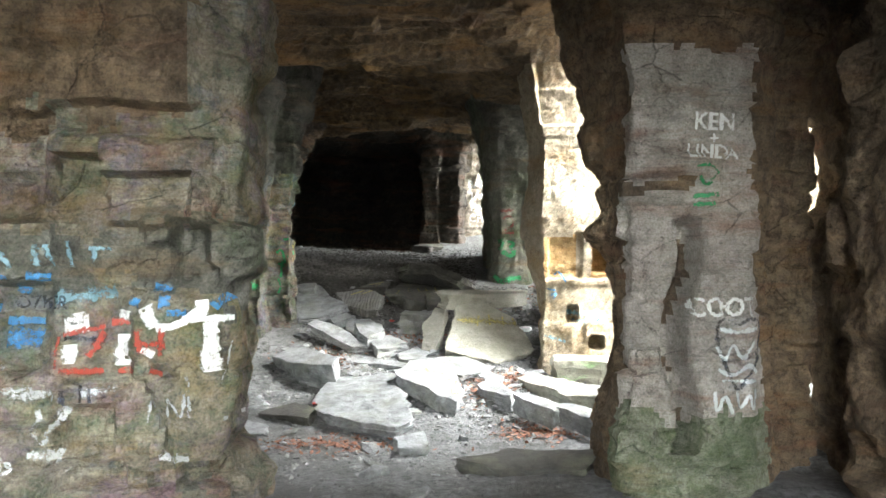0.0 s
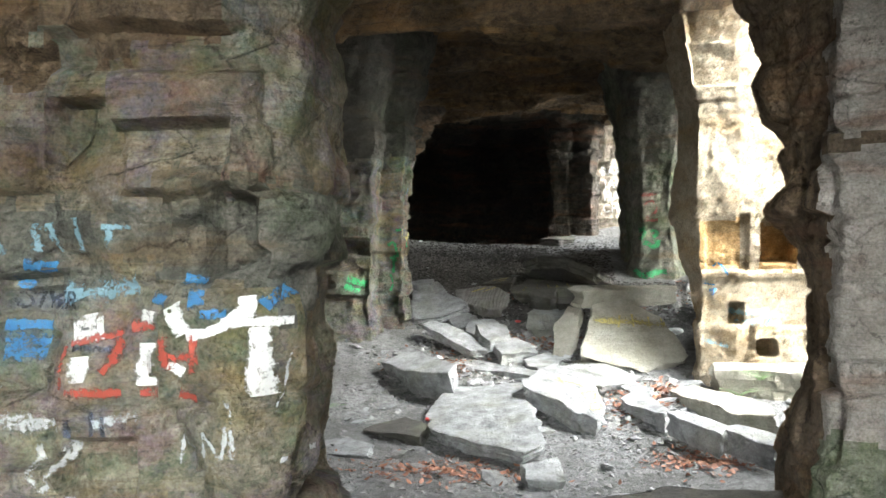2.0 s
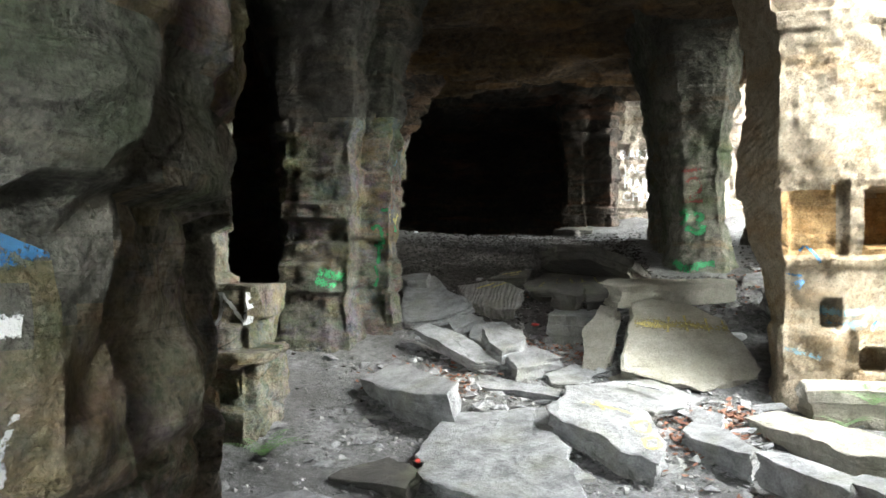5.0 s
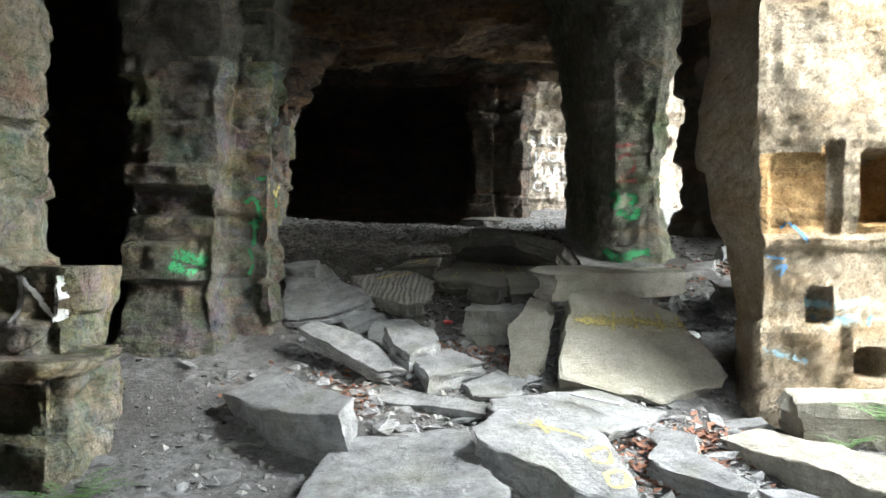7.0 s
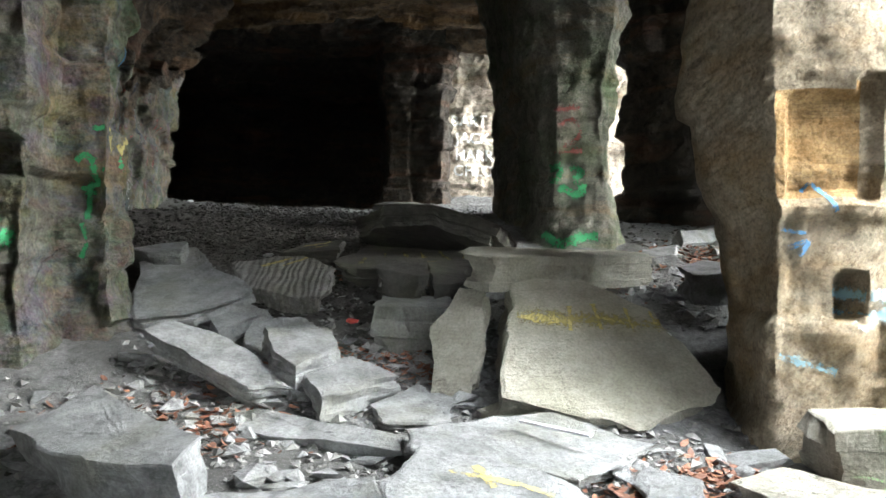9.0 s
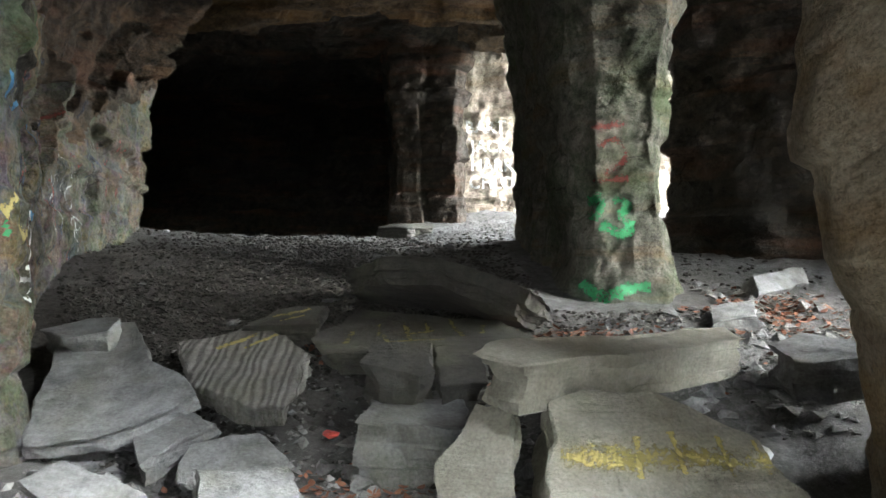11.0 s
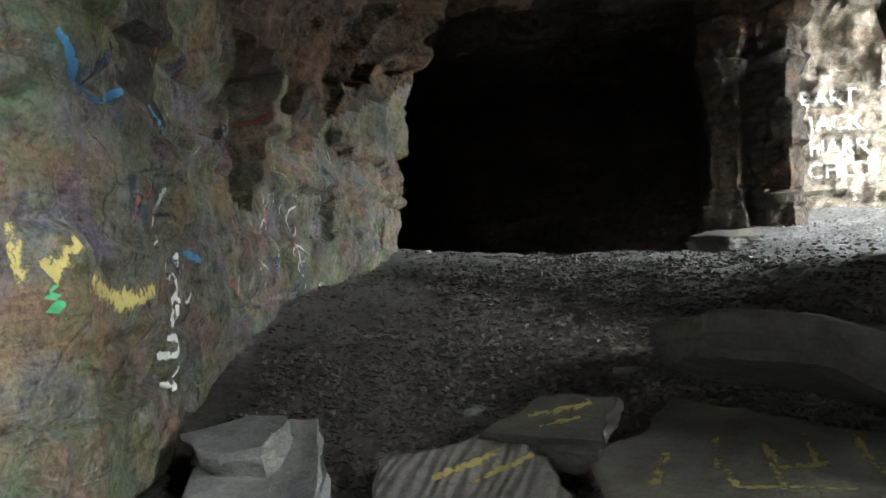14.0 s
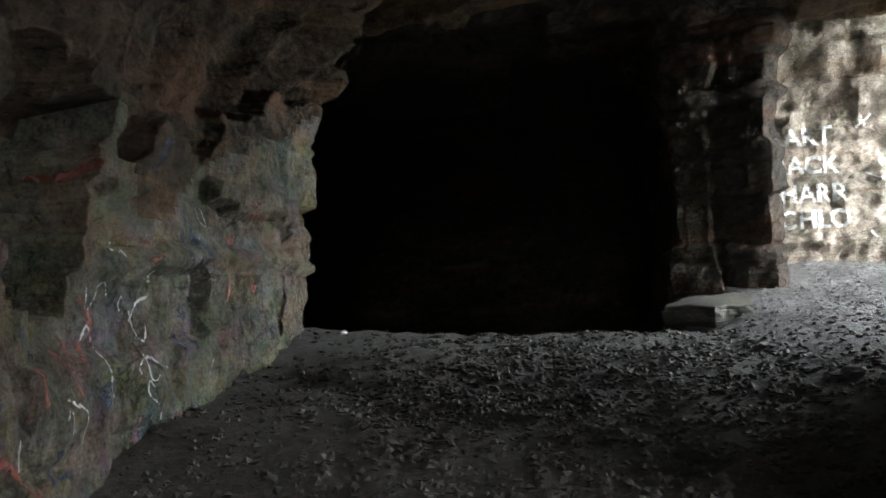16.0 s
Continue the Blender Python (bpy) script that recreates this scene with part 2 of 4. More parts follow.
class Beds:
    """Bedding: layers of uneven thickness, each broken into blocks that stand proud or back."""

    def __init__(self, seed, z0, z1, thick, length, amp, groove):
        self.groove = groove
        rnd = random.Random(seed)
        self.edges, self.rows = [z0], []
        while self.edges[-1] < z1:
            self.edges.append(self.edges[-1] + rnd.uniform(*thick))
            cuts, s, offs = [0.0], 0.0, []
            while s < 60:
                s += rnd.uniform(*length)
                cuts.append(s)
                offs.append(rnd.gauss(0, amp))
            self.rows.append((np.array(cuts), offs, rnd.gauss(0, amp * 0.8)))
        self.edges = np.array(self.edges)

    def at(self, s, z):
        k = min(max(int(np.searchsorted(self.edges, z)) - 1, 0), len(self.rows) - 1)
        cuts, offs, base = self.rows[k]
        j = min(max(int(np.searchsorted(cuts, s)) - 1, 0), len(offs) - 1)
        near = min(abs(z - self.edges[k]), abs(z - self.edges[k + 1]), abs(s - cuts[j]), abs(s - cuts[j + 1]))
        return base + offs[j] - (self.groove if near < 0.02 else 0.0)


def rock_mass(name, poly, z0, z1, material, seed, step=0.06, rise=0.05, amp=0.05, rough=0.05,
              thick=(0.12, 0.45), length=(0.25, 0.9), grow=((0, 0.0), (5, 0.0)), move=None, label="", carve=None, groove=0.025):
    """A wall or pillar of rock over the plan poly (anticlockwise), with beds, blocks and broken edges."""
    beds = Beds(seed, z0 - 0.1, z1 + 0.1, thick, length, amp, groove)
    pts, n = [], len(poly)
    run = 0.0
    for i in range(n):
        a, b = Vector(poly[i]), Vector(poly[(i + 1) % n])
        d = (b - a).length
        m = max(1, round(d / step))
        for j in range(m):
            pts.append((a.lerp(b, j / m), run + d * j / m))
        run += d
    c = len(pts)
    flat = [p for p, _ in pts]
    normals = []
    for i in range(c):
        t = flat[(i + 2) % c] - flat[(i - 2) % c]
        normals.append(Vector((t.y, -t.x)).normalized())
    zs = np.arange(z0, z1 + rise * 0.5, rise)
    verts, off = [], Vector((seed * 3.7, seed * 1.3, seed * 2.1))
    for z in zs:
        g = lerp_table(z, grow)
        for (p, s), nn in zip(pts, normals):
            q = Vector((p.x, p.y, z)) + off
            zz = z + 0.08 * noise.noise(q * 1.1) + 0.03 * noise.noise(q * 4.3)
            ss = s + 0.22 * noise.noise(q * 1.4) + 0.06 * noise.noise(q * 5.1)
            d = beds.at(ss, zz) + g
            d += rough * noise.fractal(q * 1.6, 0.9, 2.1, 5) + rough * 0.9 * noise.noise(q * 0.7)
            f1 = noise.voronoi(q * 3.1 + Vector((0.4 * noise.noise(q * 2), 0, 0.4 * noise.noise(q * 2.3))))[0]
            d += rough * (0.8 * (f1[1] - f1[0]) - 0.3)
            d += 0.012 * noise.noise(q * 14) + 0.03 * abs(noise.noise(q * 4.5)) * (1 if rough > 0.04 else 0.4)
            x, y = p.x + nn.x * d, p.y + nn.y * d
            if carve:
                x, y = carve(x, y, z, nn)
            if move:
                dx, dy = move(x, y, z)
                x, y = x + dx, y + dy
            verts.append((x, y, z + 0.02 * noise.noise(q * 3)))
    rows = len(zs)
    faces = []
    for r in range(rows - 1):
        for i in range(c):
            j = (i + 1) % c
            faces.append((r * c + i, r * c + j, (r + 1) * c + j, (r + 1) * c + i))
    faces.append(tuple(range((rows - 1) * c, rows * c)))
    faces.append(tuple(reversed(range(c))))
    ob = mesh_object(name, verts, faces, material)
    return tagged(ob, label, "rock pillar" if "pillar" in name else "wall", kind="structure")


# ---- the ground: one sheet from the cave floor out to the horizon ----
FLOOR_Y = ((-300, -0.4), (-4, -0.1), (0, -0.12), (5, -0.22), (7.5, -0.3), (8.6, -0.24), (9.5, -0.08), (10.4, 0.12), (11.2, 0.32),
           (12, 0.58), (12.8, 0.88), (13.5, 1.07), (15, 1.33), (17.4, 1.6), (18.6, 1.68), (20.6, 2.0), (25, 2.1), (40, 2.6), (300, 4.0))


def floor_z(x, y):
    base = lerp_table(y, FLOOR_Y)
    if y > 17.3:
        # past the crest the dark chamber's floor falls away
        k = min(max((-0.2 - x) / 0.8, 0), 1)
        base = base * (1 - k) + k * max(1.0, 1.6 - (y - 17.3) * 0.35)
    left = max(0.0, -x - 1.5) * 0.10 * (1 if y < 13 else 0.6)
    return base + min(left, 0.25) * (1 if y > 8 else 0.3)


def build_ground():
    xs = [-300, -120, -50, -25, -14] + list(np.arange(-9, 7.01, 0.085)) + [9, 12, 20, 50, 120, 300]
    ys = [-300, -120, -50, -25, -12, -8] + list(np.arange(-4, 5, 0.2)) + list(np.arange(5, 20.5, 0.07)) + list(np.arange(20.6, 27, 0.15)) + [28, 32, 40, 80, 150, 300]
    verts, faces = [], []
    for y in ys:
        for x in xs:
            z = floor_z(x, y)
            if -10 < x < 8 and -5 < y < 28:
                q = Vector((x, y, 0))
                z += 0.05 * noise.noise(q * 1.1) + 0.03 * noise.fractal(q * 3.3, 0.8, 2.1, 4) + 0.012 * noise.noise(q * 13)
            verts.append((x, y, z))
    w = len(xs)
    for r in range(len(ys) - 1):
        for i in range(w - 1):
            faces.append((r * w + i, r * w + i + 1, (r + 1) * w + i + 1, (r + 1) * w + i))
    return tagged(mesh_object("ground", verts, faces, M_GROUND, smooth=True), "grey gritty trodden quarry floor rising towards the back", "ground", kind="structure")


ground = build_ground()

# ---- roof ----
def roof_z(x, y):
    z = lerp_table(y, ((-5, 3.5), (4, 3.6), (8, 4.1), (10, 4.15), (14, 4.25), (19, 4.35), (26, 4.4)))
    q = Vector((x, y, 9.0))
    z += 0.10 * noise.noise(q * 0.5) + 0.05 * noise.fractal(q * 1.2, 0.9, 2.0, 4)
    # beds that have fallen away in steps
    k = noise.noise(Vector((x * 0.35 + 4, y * 0.9, 2.0))) + 0.35 * noise.noise(Vector((x * 1.7, y * 2.3, 5)))
    z += 0.09 * math.floor(k * 4.0)
    k = noise.noise(Vector((x * 0.9, y * 2.6, 7.0)))
    z += 0.03 * math.floor(k * 5.0)
    return z


def roof_right(y):
    """How far the roof reaches on the open side."""
    return lerp_table(y, ((-5, 5.2), (7.2, 5.2), (7.5, 3.2), (7.9, 3.1), (8.2, 1.7), (10.2, 1.9), (10.5, 4.4), (12.2, 4.4), (12.4, 6.0), (18.4, 6.0), (18.8, 1.9), (20.3, 1.6), (20.9, 0.8), (21.4, 0.4), (26, 0.4)))


def build_roof():
    xs = np.arange(-8.6, 6.2, 0.08)
    ys = np.concatenate([np.arange(-3.0, 4.0, 0.25), np.arange(4.0, 26.3, 0.08)])
    inside = [[x < roof_right(y) + 0.25 * noise.noise(Vector((y * 1.5, 3, x))) for x in xs] for y in ys]
    # unseen opening added in the roof, to light the entry wall and pale pillar
    for row, y in zip(inside, ys):
        for i, x in enumerate(xs):
            if y < 1.1 and -0.9 < x < 3.0:
                row[i] = False
    w = len(xs)
    index, verts, faces = {}, [], []
    edges = {}

    def vid(r, i, top):
        key = (r, i, top)
        if key not in index:
            x, y = float(xs[i]), float(ys[r])
            index[key] = len(verts)
            verts.append((x, y, 7.5 if top else roof_z(x, y)))
        return index[key]

    for r in range(len(ys) - 1):
        for i in range(w - 1):
            if not inside[r][i]:
                continue
            ring = [(r, i), (r, i + 1), (r + 1, i + 1), (r + 1, i)]
            faces.append(tuple(vid(a, b, False) for a, b in reversed(ring)))
            faces.append(tuple(vid(a, b, True) for a, b in ring))
            for e in range(4):
                a, b = ring[e], ring[(e + 1) % 4]
                if (b, a) in edges:
                    del edges[(b, a)]
                else:
                    edges[(a, b)] = True
    for a, b in edges:
        faces.append((vid(*a, False), vid(*b, False), vid(*b, True), vid(*a, True)))
    return tagged(mesh_object("ceiling", verts, faces, M_ROOF), "brown bedded sandstone roof of the old workings", "ceiling", kind="structure")


ceiling = build_roof()
# rear roof: the chamber's shade is put into the rock colour
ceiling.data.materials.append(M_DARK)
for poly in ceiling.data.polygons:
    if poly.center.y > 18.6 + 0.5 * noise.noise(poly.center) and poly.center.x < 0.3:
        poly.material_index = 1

# ---- walls and pillars ----
def entry_hollows(x, y, z, nn):
    """The square-cut recess, the hollow beside it and the overhanging top of the entry wall."""
    if y < 5.3 and nn.y < -0.3:
        w = 0.05 * noise.noise(Vector((x * 3, z * 3, 1)))
        if -2.08 < x + w < -1.34 and 1.70 < z + w < 1.97 + 0.1 * (x < -1.8):
            y += 0.13 * min(1, (z - 1.6) / 0.3)
        if -1.42 < x + w < -1.2 and 1.36 < z + 2 * w < 1.68:
            y += 0.13
        if -1.55 < x + w < -1.42 and 1.55 < z < 1.75:
            y -= 0.05
        if z + w > 2.32 and x < -1.28:
            y -= 0.12 + 0.06 * noise.noise(Vector((x * 5, z * 2, 4)))
        if x + w < -2.12 and z > 1.95 - w:
            y += 0.3
        if -2.0 < x + w < -1.72 and 0.45 < z + w < 0.72:
            y += 0.06
        if x + w < -2.0 and z < 0.62:
            y -= 0.12
    return x, y


wall_entry = rock_mass("wall_entry", [(-7, 4.45), (-2.6, 4.4), (-2.1, 4.52), (-1.3, 4.62), (-1.13, 4.76), (-1.12, 5.3), (-1.45, 6.0), (-2.2, 6.6), (-7, 6.8)],
                       -0.6, 4.2, M_ENTRY, 3, step=0.035, rise=0.033, amp=0.045, rough=0.08, thick=(0.14, 0.55), length=(0.25, 0.9), groove=0.02, carve=entry_hollows,
                       label="grey-green sandstone wall covered in red, white and blue graffiti")


wall_entry.data.materials.append(M_GREEN)
wall_entry.data.materials.append(M_RUSTSHADE)
for poly in wall_entry.data.polygons:
    c = poly.center
    k = noise.noise(c * 1.4) + 0.6 * noise.noise(c * 4.1) + 0.5 * noise.noise(c * 11)
    if abs(c.z - 1.5) < 0.18 + 0.25 * k or (c.z < 0.5 and k > 0.25):
        poly.material_index = 1
    elif c.z > 2.25 + 0.2 * k and c.x < -1.3:
        poly.material_index = 2


def lean_pale(x, y, z):
    back = min(max((y - 6.7) / 1.0, 0), 1)
    left = min(max((2.0 - x) / 0.5, 0), 1)
    dx = lerp_table(z, ((0.0, 0.0), (0.35, 0.02), (0.6, 0.2), (1.3, 0.2), (1.75, -0.12), (1.9, 0.08), (2.3, -0.03), (3.0, -0.17), (3.7, -0.3)))
    return (dx * back * left, 0)


def cleft_pale(x, y, z, nn):
    # the upright cleft in the front face
    if y < 6.9 and 0.1 < z < 1.85:
        c = 1.78 + 0.07 * math.sin(z * 5) + 0.02 * z
        d = abs(x - c) / (0.1 + 0.02 * noise.noise(Vector((z * 6, 2.0, 1.0))))
        if d < 1:
            y += 0.32 * (1 - d * d) * min(1, (1.85 - z) / 0.1)
    return x, y


pillar_pale = rock_mass("pillar_pale", [(1.45, 6.38), (1.8, 6.3), (2.35, 6.42), (2.6, 6.7), (2.75, 7.4), (3.3, 7.6), (3.32, 8.0), (1.75, 8.1), (1.42, 7.7), (1.38, 7.0)],
                        -0.6, 4.4, M_KEN, 11, step=0.04, rise=0.036, amp=0.03, rough=0.045, length=(0.2, 0.6), move=lean_pale, carve=cleft_pale,
                        grow=((-0.5, 0.05), (0.1, 0.03), (0.4, 0.0), (2.9, 0.0), (3.2, 0.08), (4.4, 0.2)),
                        label="pale sandstone pillar painted with white names")


# flanks rough, their shade put into rusty brown; cut front pale, foot mossy, one red bed
pillar_pale.data.materials.append(M_RUSTSHADE)
pillar_pale.data.materials.append(M_MOSSY)
for poly in pillar_pale.data.polygons:
    c = poly.center
    k = noise.noise(c * 2.5) + 0.7 * noise.noise(c * 9)
    if c.y > 6.62 + 0.1 * k or c.x > 2.56 + 0.08 * k - 0.08 * c.z or c.z > 3.1 + 0.1 * k or (2.02 < c.z + 0.06 * k < 2.12 and c.x < 1.9):
        poly.material_index = 1
    elif c.z < 0.3 + 0.25 * k:
        poly.material_index = 2


def niche_hewn(x, y, z, nn):
    # the cut niche, the small holes and the ledges of the hewn face
    if y < 10.6 and nn.y < -0.5:
        if 1.80 < x < 2.12 and 1.32 < z < 1.76:
            y += 0.28
        elif 1.26 < x < 1.6 and 1.28 < z < 1.74:
            y += 0.05
        elif 1.48 < x < 1.62 and 0.72 < z < 0.92:
            y += 0.22
        elif 1.75 < x < 1.95 and 0.42 < z < 0.56:
            y += 0.25
        if 1.18 < z < 1.24:
            y -= 0.04
        if 1.6 < x < 1.66 and 1.24 < z < 1.8:
            y += 0.05
        if z > 3.15:
            y += 0.12
    return x, y


def belly_hewn(x, y, z):
    # the shaded flank swells above knee height
    k = min(max((y - 10.4) / 0.35, 0), 1) * (x < 1.6)
    return (k * lerp_table(z, ((0.3, 0.1), (0.9, 0.04), (1.3, -0.06), (1.9, -0.1), (3.0, -0.06), (4.5, -0.1))), 0)


pillar_hewn = rock_mass("pillar_hewn", [(1.2, 10.32), (1.6, 10.26), (2.2, 10.3), (4.6, 10.2), (4.6, 11.5), (1.75, 11.75), (1.42, 11.5), (1.18, 11.1), (1.12, 10.8)],
                        -0.4, 4.6, M_HEWN, 21, step=0.045, rise=0.04, amp=0.012, rough=0.035, thick=(0.2, 0.8), length=(0.5, 1.5), groove=0.008, carve=niche_hewn, move=belly_hewn,
                        grow=((-0.4, 0.05), (0.15, 0.02), (0.3, -0.05), (1.2, -0.06), (1.4, 0.0), (2.8, 0.02), (3.2, 0.05), (4.2, 0.25)),
                        label="daylit hewn sandstone pillar with a square niche")

pillar_hewn.data.materials.append(M_OCHRE)
for poly in pillar_hewn.data.polygons:
    c = poly.center
    if c.y < 10.62 and 1.22 < c.x < 2.16 and 1.27 < c.z + 0.05 * noise.noise(c * 6) < 1.78 + 0.05 * noise.noise(c * 3) and not 1.6 < c.x < 1.79:
        poly.material_index = 1


def shelf_hollows(x, y, z, nn):
    """Deep folds and the dark pocket in the left wall, the shelf on the pillar."""
    if nn.x > 0.5 and y > 12.9:
        w = 0.12 * noise.noise(Vector((y * 2, z * 2, 3)))
        if 13.75 < y + w < 14.3 and 1.95 < z + w < 2.6:
            x -= 0.4
        top = lerp_table(y, ((13.0, 3.3), (13.8, 2.6), (15.5, 2.7), (16.6, 3.3)))
        if z + 2 * w > top:
            f = y * 1.9 - z * 0.9 + w
            x -= 0.12 + 0.5 * abs(noise.noise(Vector((f, z * 0.3, 6.0)))) + 0.1 * noise.noise(Vector((f * 3, z * 2, 2.0)))
            x += 0.45 * min(max((y - 16.0) / 1.0, 0), 1) * min(max((z - 3.0) / 1.0, 0), 1)
        if abs(y - 16.75 + w) < 0.05 and 1.7 < z < 2.1:
            x -= 0.15
    if nn.y < -0.5 and y < 11.5 and z > 0:
        if 1.62 < z < 1.78:
            y -= 0.14
        elif 1.42 < z < 1.62:
            y += 0.1
    return x, y


pillar_shelf = rock_mass("pillar_shelf", [(-3.15, 11.3), (-3.05, 11.1), (-2.4, 11.1), (-2.38, 11.55), (-2.12, 11.55), (-2.1, 11.85), (-2.2, 12.1), (-2.65, 13.2),
                                          (-2.9, 14.1), (-3.0, 14.7), (-3.18, 16.3), (-3.2, 17.25), (-3.6, 17.7), (-8, 18), (-8, 15), (-4.2, 14), (-3.5, 12.5)],
                         0.0, 4.6, M_PAINTED, 31, step=0.045, rise=0.04, amp=0.03, rough=0.055, thick=(0.1, 0.4), length=(0.3, 1.0), groove=0.018, carve=shelf_hollows,
                         grow=((0, 0.15), (0.5, 0.08), (0.8, 0.0), (2.5, 0.0), (3.2, 0.1), (3.9, 0.32), (4.6, 0.4)),
                         label="greenish sandstone wall and pillar hazed with old spray paint")

# upper rock: brown behind, grey in front, both darkened to hold the shade up there
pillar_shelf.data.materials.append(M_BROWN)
pillar_shelf.data.materials.append(M_GREYSHADE)
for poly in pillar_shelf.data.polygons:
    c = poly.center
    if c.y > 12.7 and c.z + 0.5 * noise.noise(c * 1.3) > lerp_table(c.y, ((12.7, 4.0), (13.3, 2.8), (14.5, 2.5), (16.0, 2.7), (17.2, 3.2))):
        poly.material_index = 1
    elif c.y <= 12.7 and c.z + 0.6 * noise.noise(c * 1.1) > 2.35:
        poly.material_index = 2

pillar_stepped = rock_mass("pillar_stepped", [(-4.0, 9.8), (-3.9, 9.65), (-3.17, 9.65), (-3.12, 10.1), (-3.3, 10.5), (-4.7, 10.5)],
                           -0.4, 4.5, M_ENTRY, 41, step=0.05, rise=0.04, amp=0.03, rough=0.05,
                           label="stepped sandstone pillar with white and yellow paint")
ledge_upper = rock_mass("wall_ledge_upper", [(-4.3, 9.4), (-2.9, 9.38), (-2.68, 9.45), (-2.68, 10.15), (-4.3, 10.3)], -0.4, 1.06, M_ENTRY, 42, step=0.04, rise=0.035, amp=0.035, rough=0.05,
                        label="blocky sandstone ledge with a painted white letter N")
ledge_lower = rock_mass("wall_ledge_lower", [(-3.7, 9.15), (-2.6, 9.1), (-2.5, 9.25), (-2.5, 10.0), (-3.7, 10.2)], -0.4, 0.6, M_ENTRY, 43, step=0.04, rise=0.035, amp=0.04, rough=0.06,
                        label="mossy broken sandstone footing of the stepped pillar")

pillar_green = rock_mass("pillar_green", [(0.74, 13.85), (0.86, 13.68), (1.28, 13.6), (1.42, 13.9), (1.4, 15.6), (1.2, 16.5), (0.72, 16.6), (0.68, 15.2)],
                         0.6, 4.6, M_GREEN, 51, step=0.045, rise=0.04, amp=0.012, rough=0.07, thick=(0.3, 0.8), length=(0.4, 1.2), groove=0.01,
                         grow=((0.6, 0.12), (1.15, 0.05), (1.4, 0.0), (2.2, 0.0), (3.0, 0.05), (3.6, 0.14), (4.3, 0.35)),
                         label="sandstone pillar with green and red spray paint")

# the far pillar's shaded front is put into its dark colour
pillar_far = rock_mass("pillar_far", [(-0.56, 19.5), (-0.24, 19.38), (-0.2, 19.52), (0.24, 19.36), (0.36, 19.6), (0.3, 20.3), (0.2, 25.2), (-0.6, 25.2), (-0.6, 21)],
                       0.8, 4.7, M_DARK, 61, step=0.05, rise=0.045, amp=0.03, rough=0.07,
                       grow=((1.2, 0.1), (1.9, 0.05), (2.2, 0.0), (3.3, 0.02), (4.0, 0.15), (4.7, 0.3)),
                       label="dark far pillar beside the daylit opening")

wall_daylit = rock_mass("wall_daylit", [(0.2, 20.6), (1.5, 20.7), (3.2, 21.2), (6.5, 21.5), (6.5, 24.5), (0.2, 24.5)],
                        1.4, 7.6, M_FAR, 71, step=0.06, rise=0.055, amp=0.035, rough=0.1, groove=0.012,
                        grow=((1.4, 0.0), (3.6, 0.0), (4.2, 0.25), (7.6, 0.4)),
                        label="sunlit far quarry face scrawled with white graffiti")

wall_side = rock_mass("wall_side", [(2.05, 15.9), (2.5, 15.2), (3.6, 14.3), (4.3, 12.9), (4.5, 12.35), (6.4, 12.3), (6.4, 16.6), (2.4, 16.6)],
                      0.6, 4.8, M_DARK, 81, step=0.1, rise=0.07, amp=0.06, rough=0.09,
                      label="dark reddish side wall of the passage")

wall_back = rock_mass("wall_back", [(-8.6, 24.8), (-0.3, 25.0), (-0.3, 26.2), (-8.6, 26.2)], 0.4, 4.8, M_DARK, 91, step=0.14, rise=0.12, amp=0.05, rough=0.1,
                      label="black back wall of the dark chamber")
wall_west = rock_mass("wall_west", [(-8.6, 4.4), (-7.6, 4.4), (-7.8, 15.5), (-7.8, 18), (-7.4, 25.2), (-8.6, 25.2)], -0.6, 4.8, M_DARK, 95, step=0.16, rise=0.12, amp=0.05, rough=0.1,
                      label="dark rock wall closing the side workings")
wall_alcove = rock_mass("wall_alcove", [(3.6, -3.0), (5.2, -3.0), (5.2, 8.2), (3.52, 8.2), (3.42, 7.4), (3.1, 6.4), (3.3, 4.5)], -0.6, 4.8, M_RUSTSHADE, 97, step=0.12, rise=0.1, amp=0.06, rough=0.1,
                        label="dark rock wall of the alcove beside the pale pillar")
# unseen wall behind the start, added to hold back daylight
wall_block_mouth = rock_mass("wall_block_mouth", [(-8.4, -3.0), (-3.8, -3.0), (-3.8, 0.0), (-4.2, 4.5), (-8.4, 4.5)], -0.6, 4.8, M_DARK, 98, step=0.2, rise=0.15, amp=0.06, rough=0.1,
                       label="unseen rock wall added to hold back light from behind")


# two unseen blocks, added to narrow the daylight from behind
wall_block_west = rock_mass("wall_block_west", [(-3.9, -4.2), (-1.3, -4.0), (-1.2, -3.0), (-3.9, -2.9)], -0.6, 4.8, M_DARK, 101, step=0.2, rise=0.15, amp=0.06, rough=0.1,
                           label="unseen dark rock block added to narrow the light from behind")
wall_block_east = rock_mass("wall_block_east", [(1.9, -3.0), (2.0, -4.0), (5.0, -4.1), (5.0, -2.9)], -0.6, 4.8, M_DARK, 102, step=0.2, rise=0.15, amp=0.06, rough=0.1,
                           label="unseen dark rock block added to narrow the light from behind")


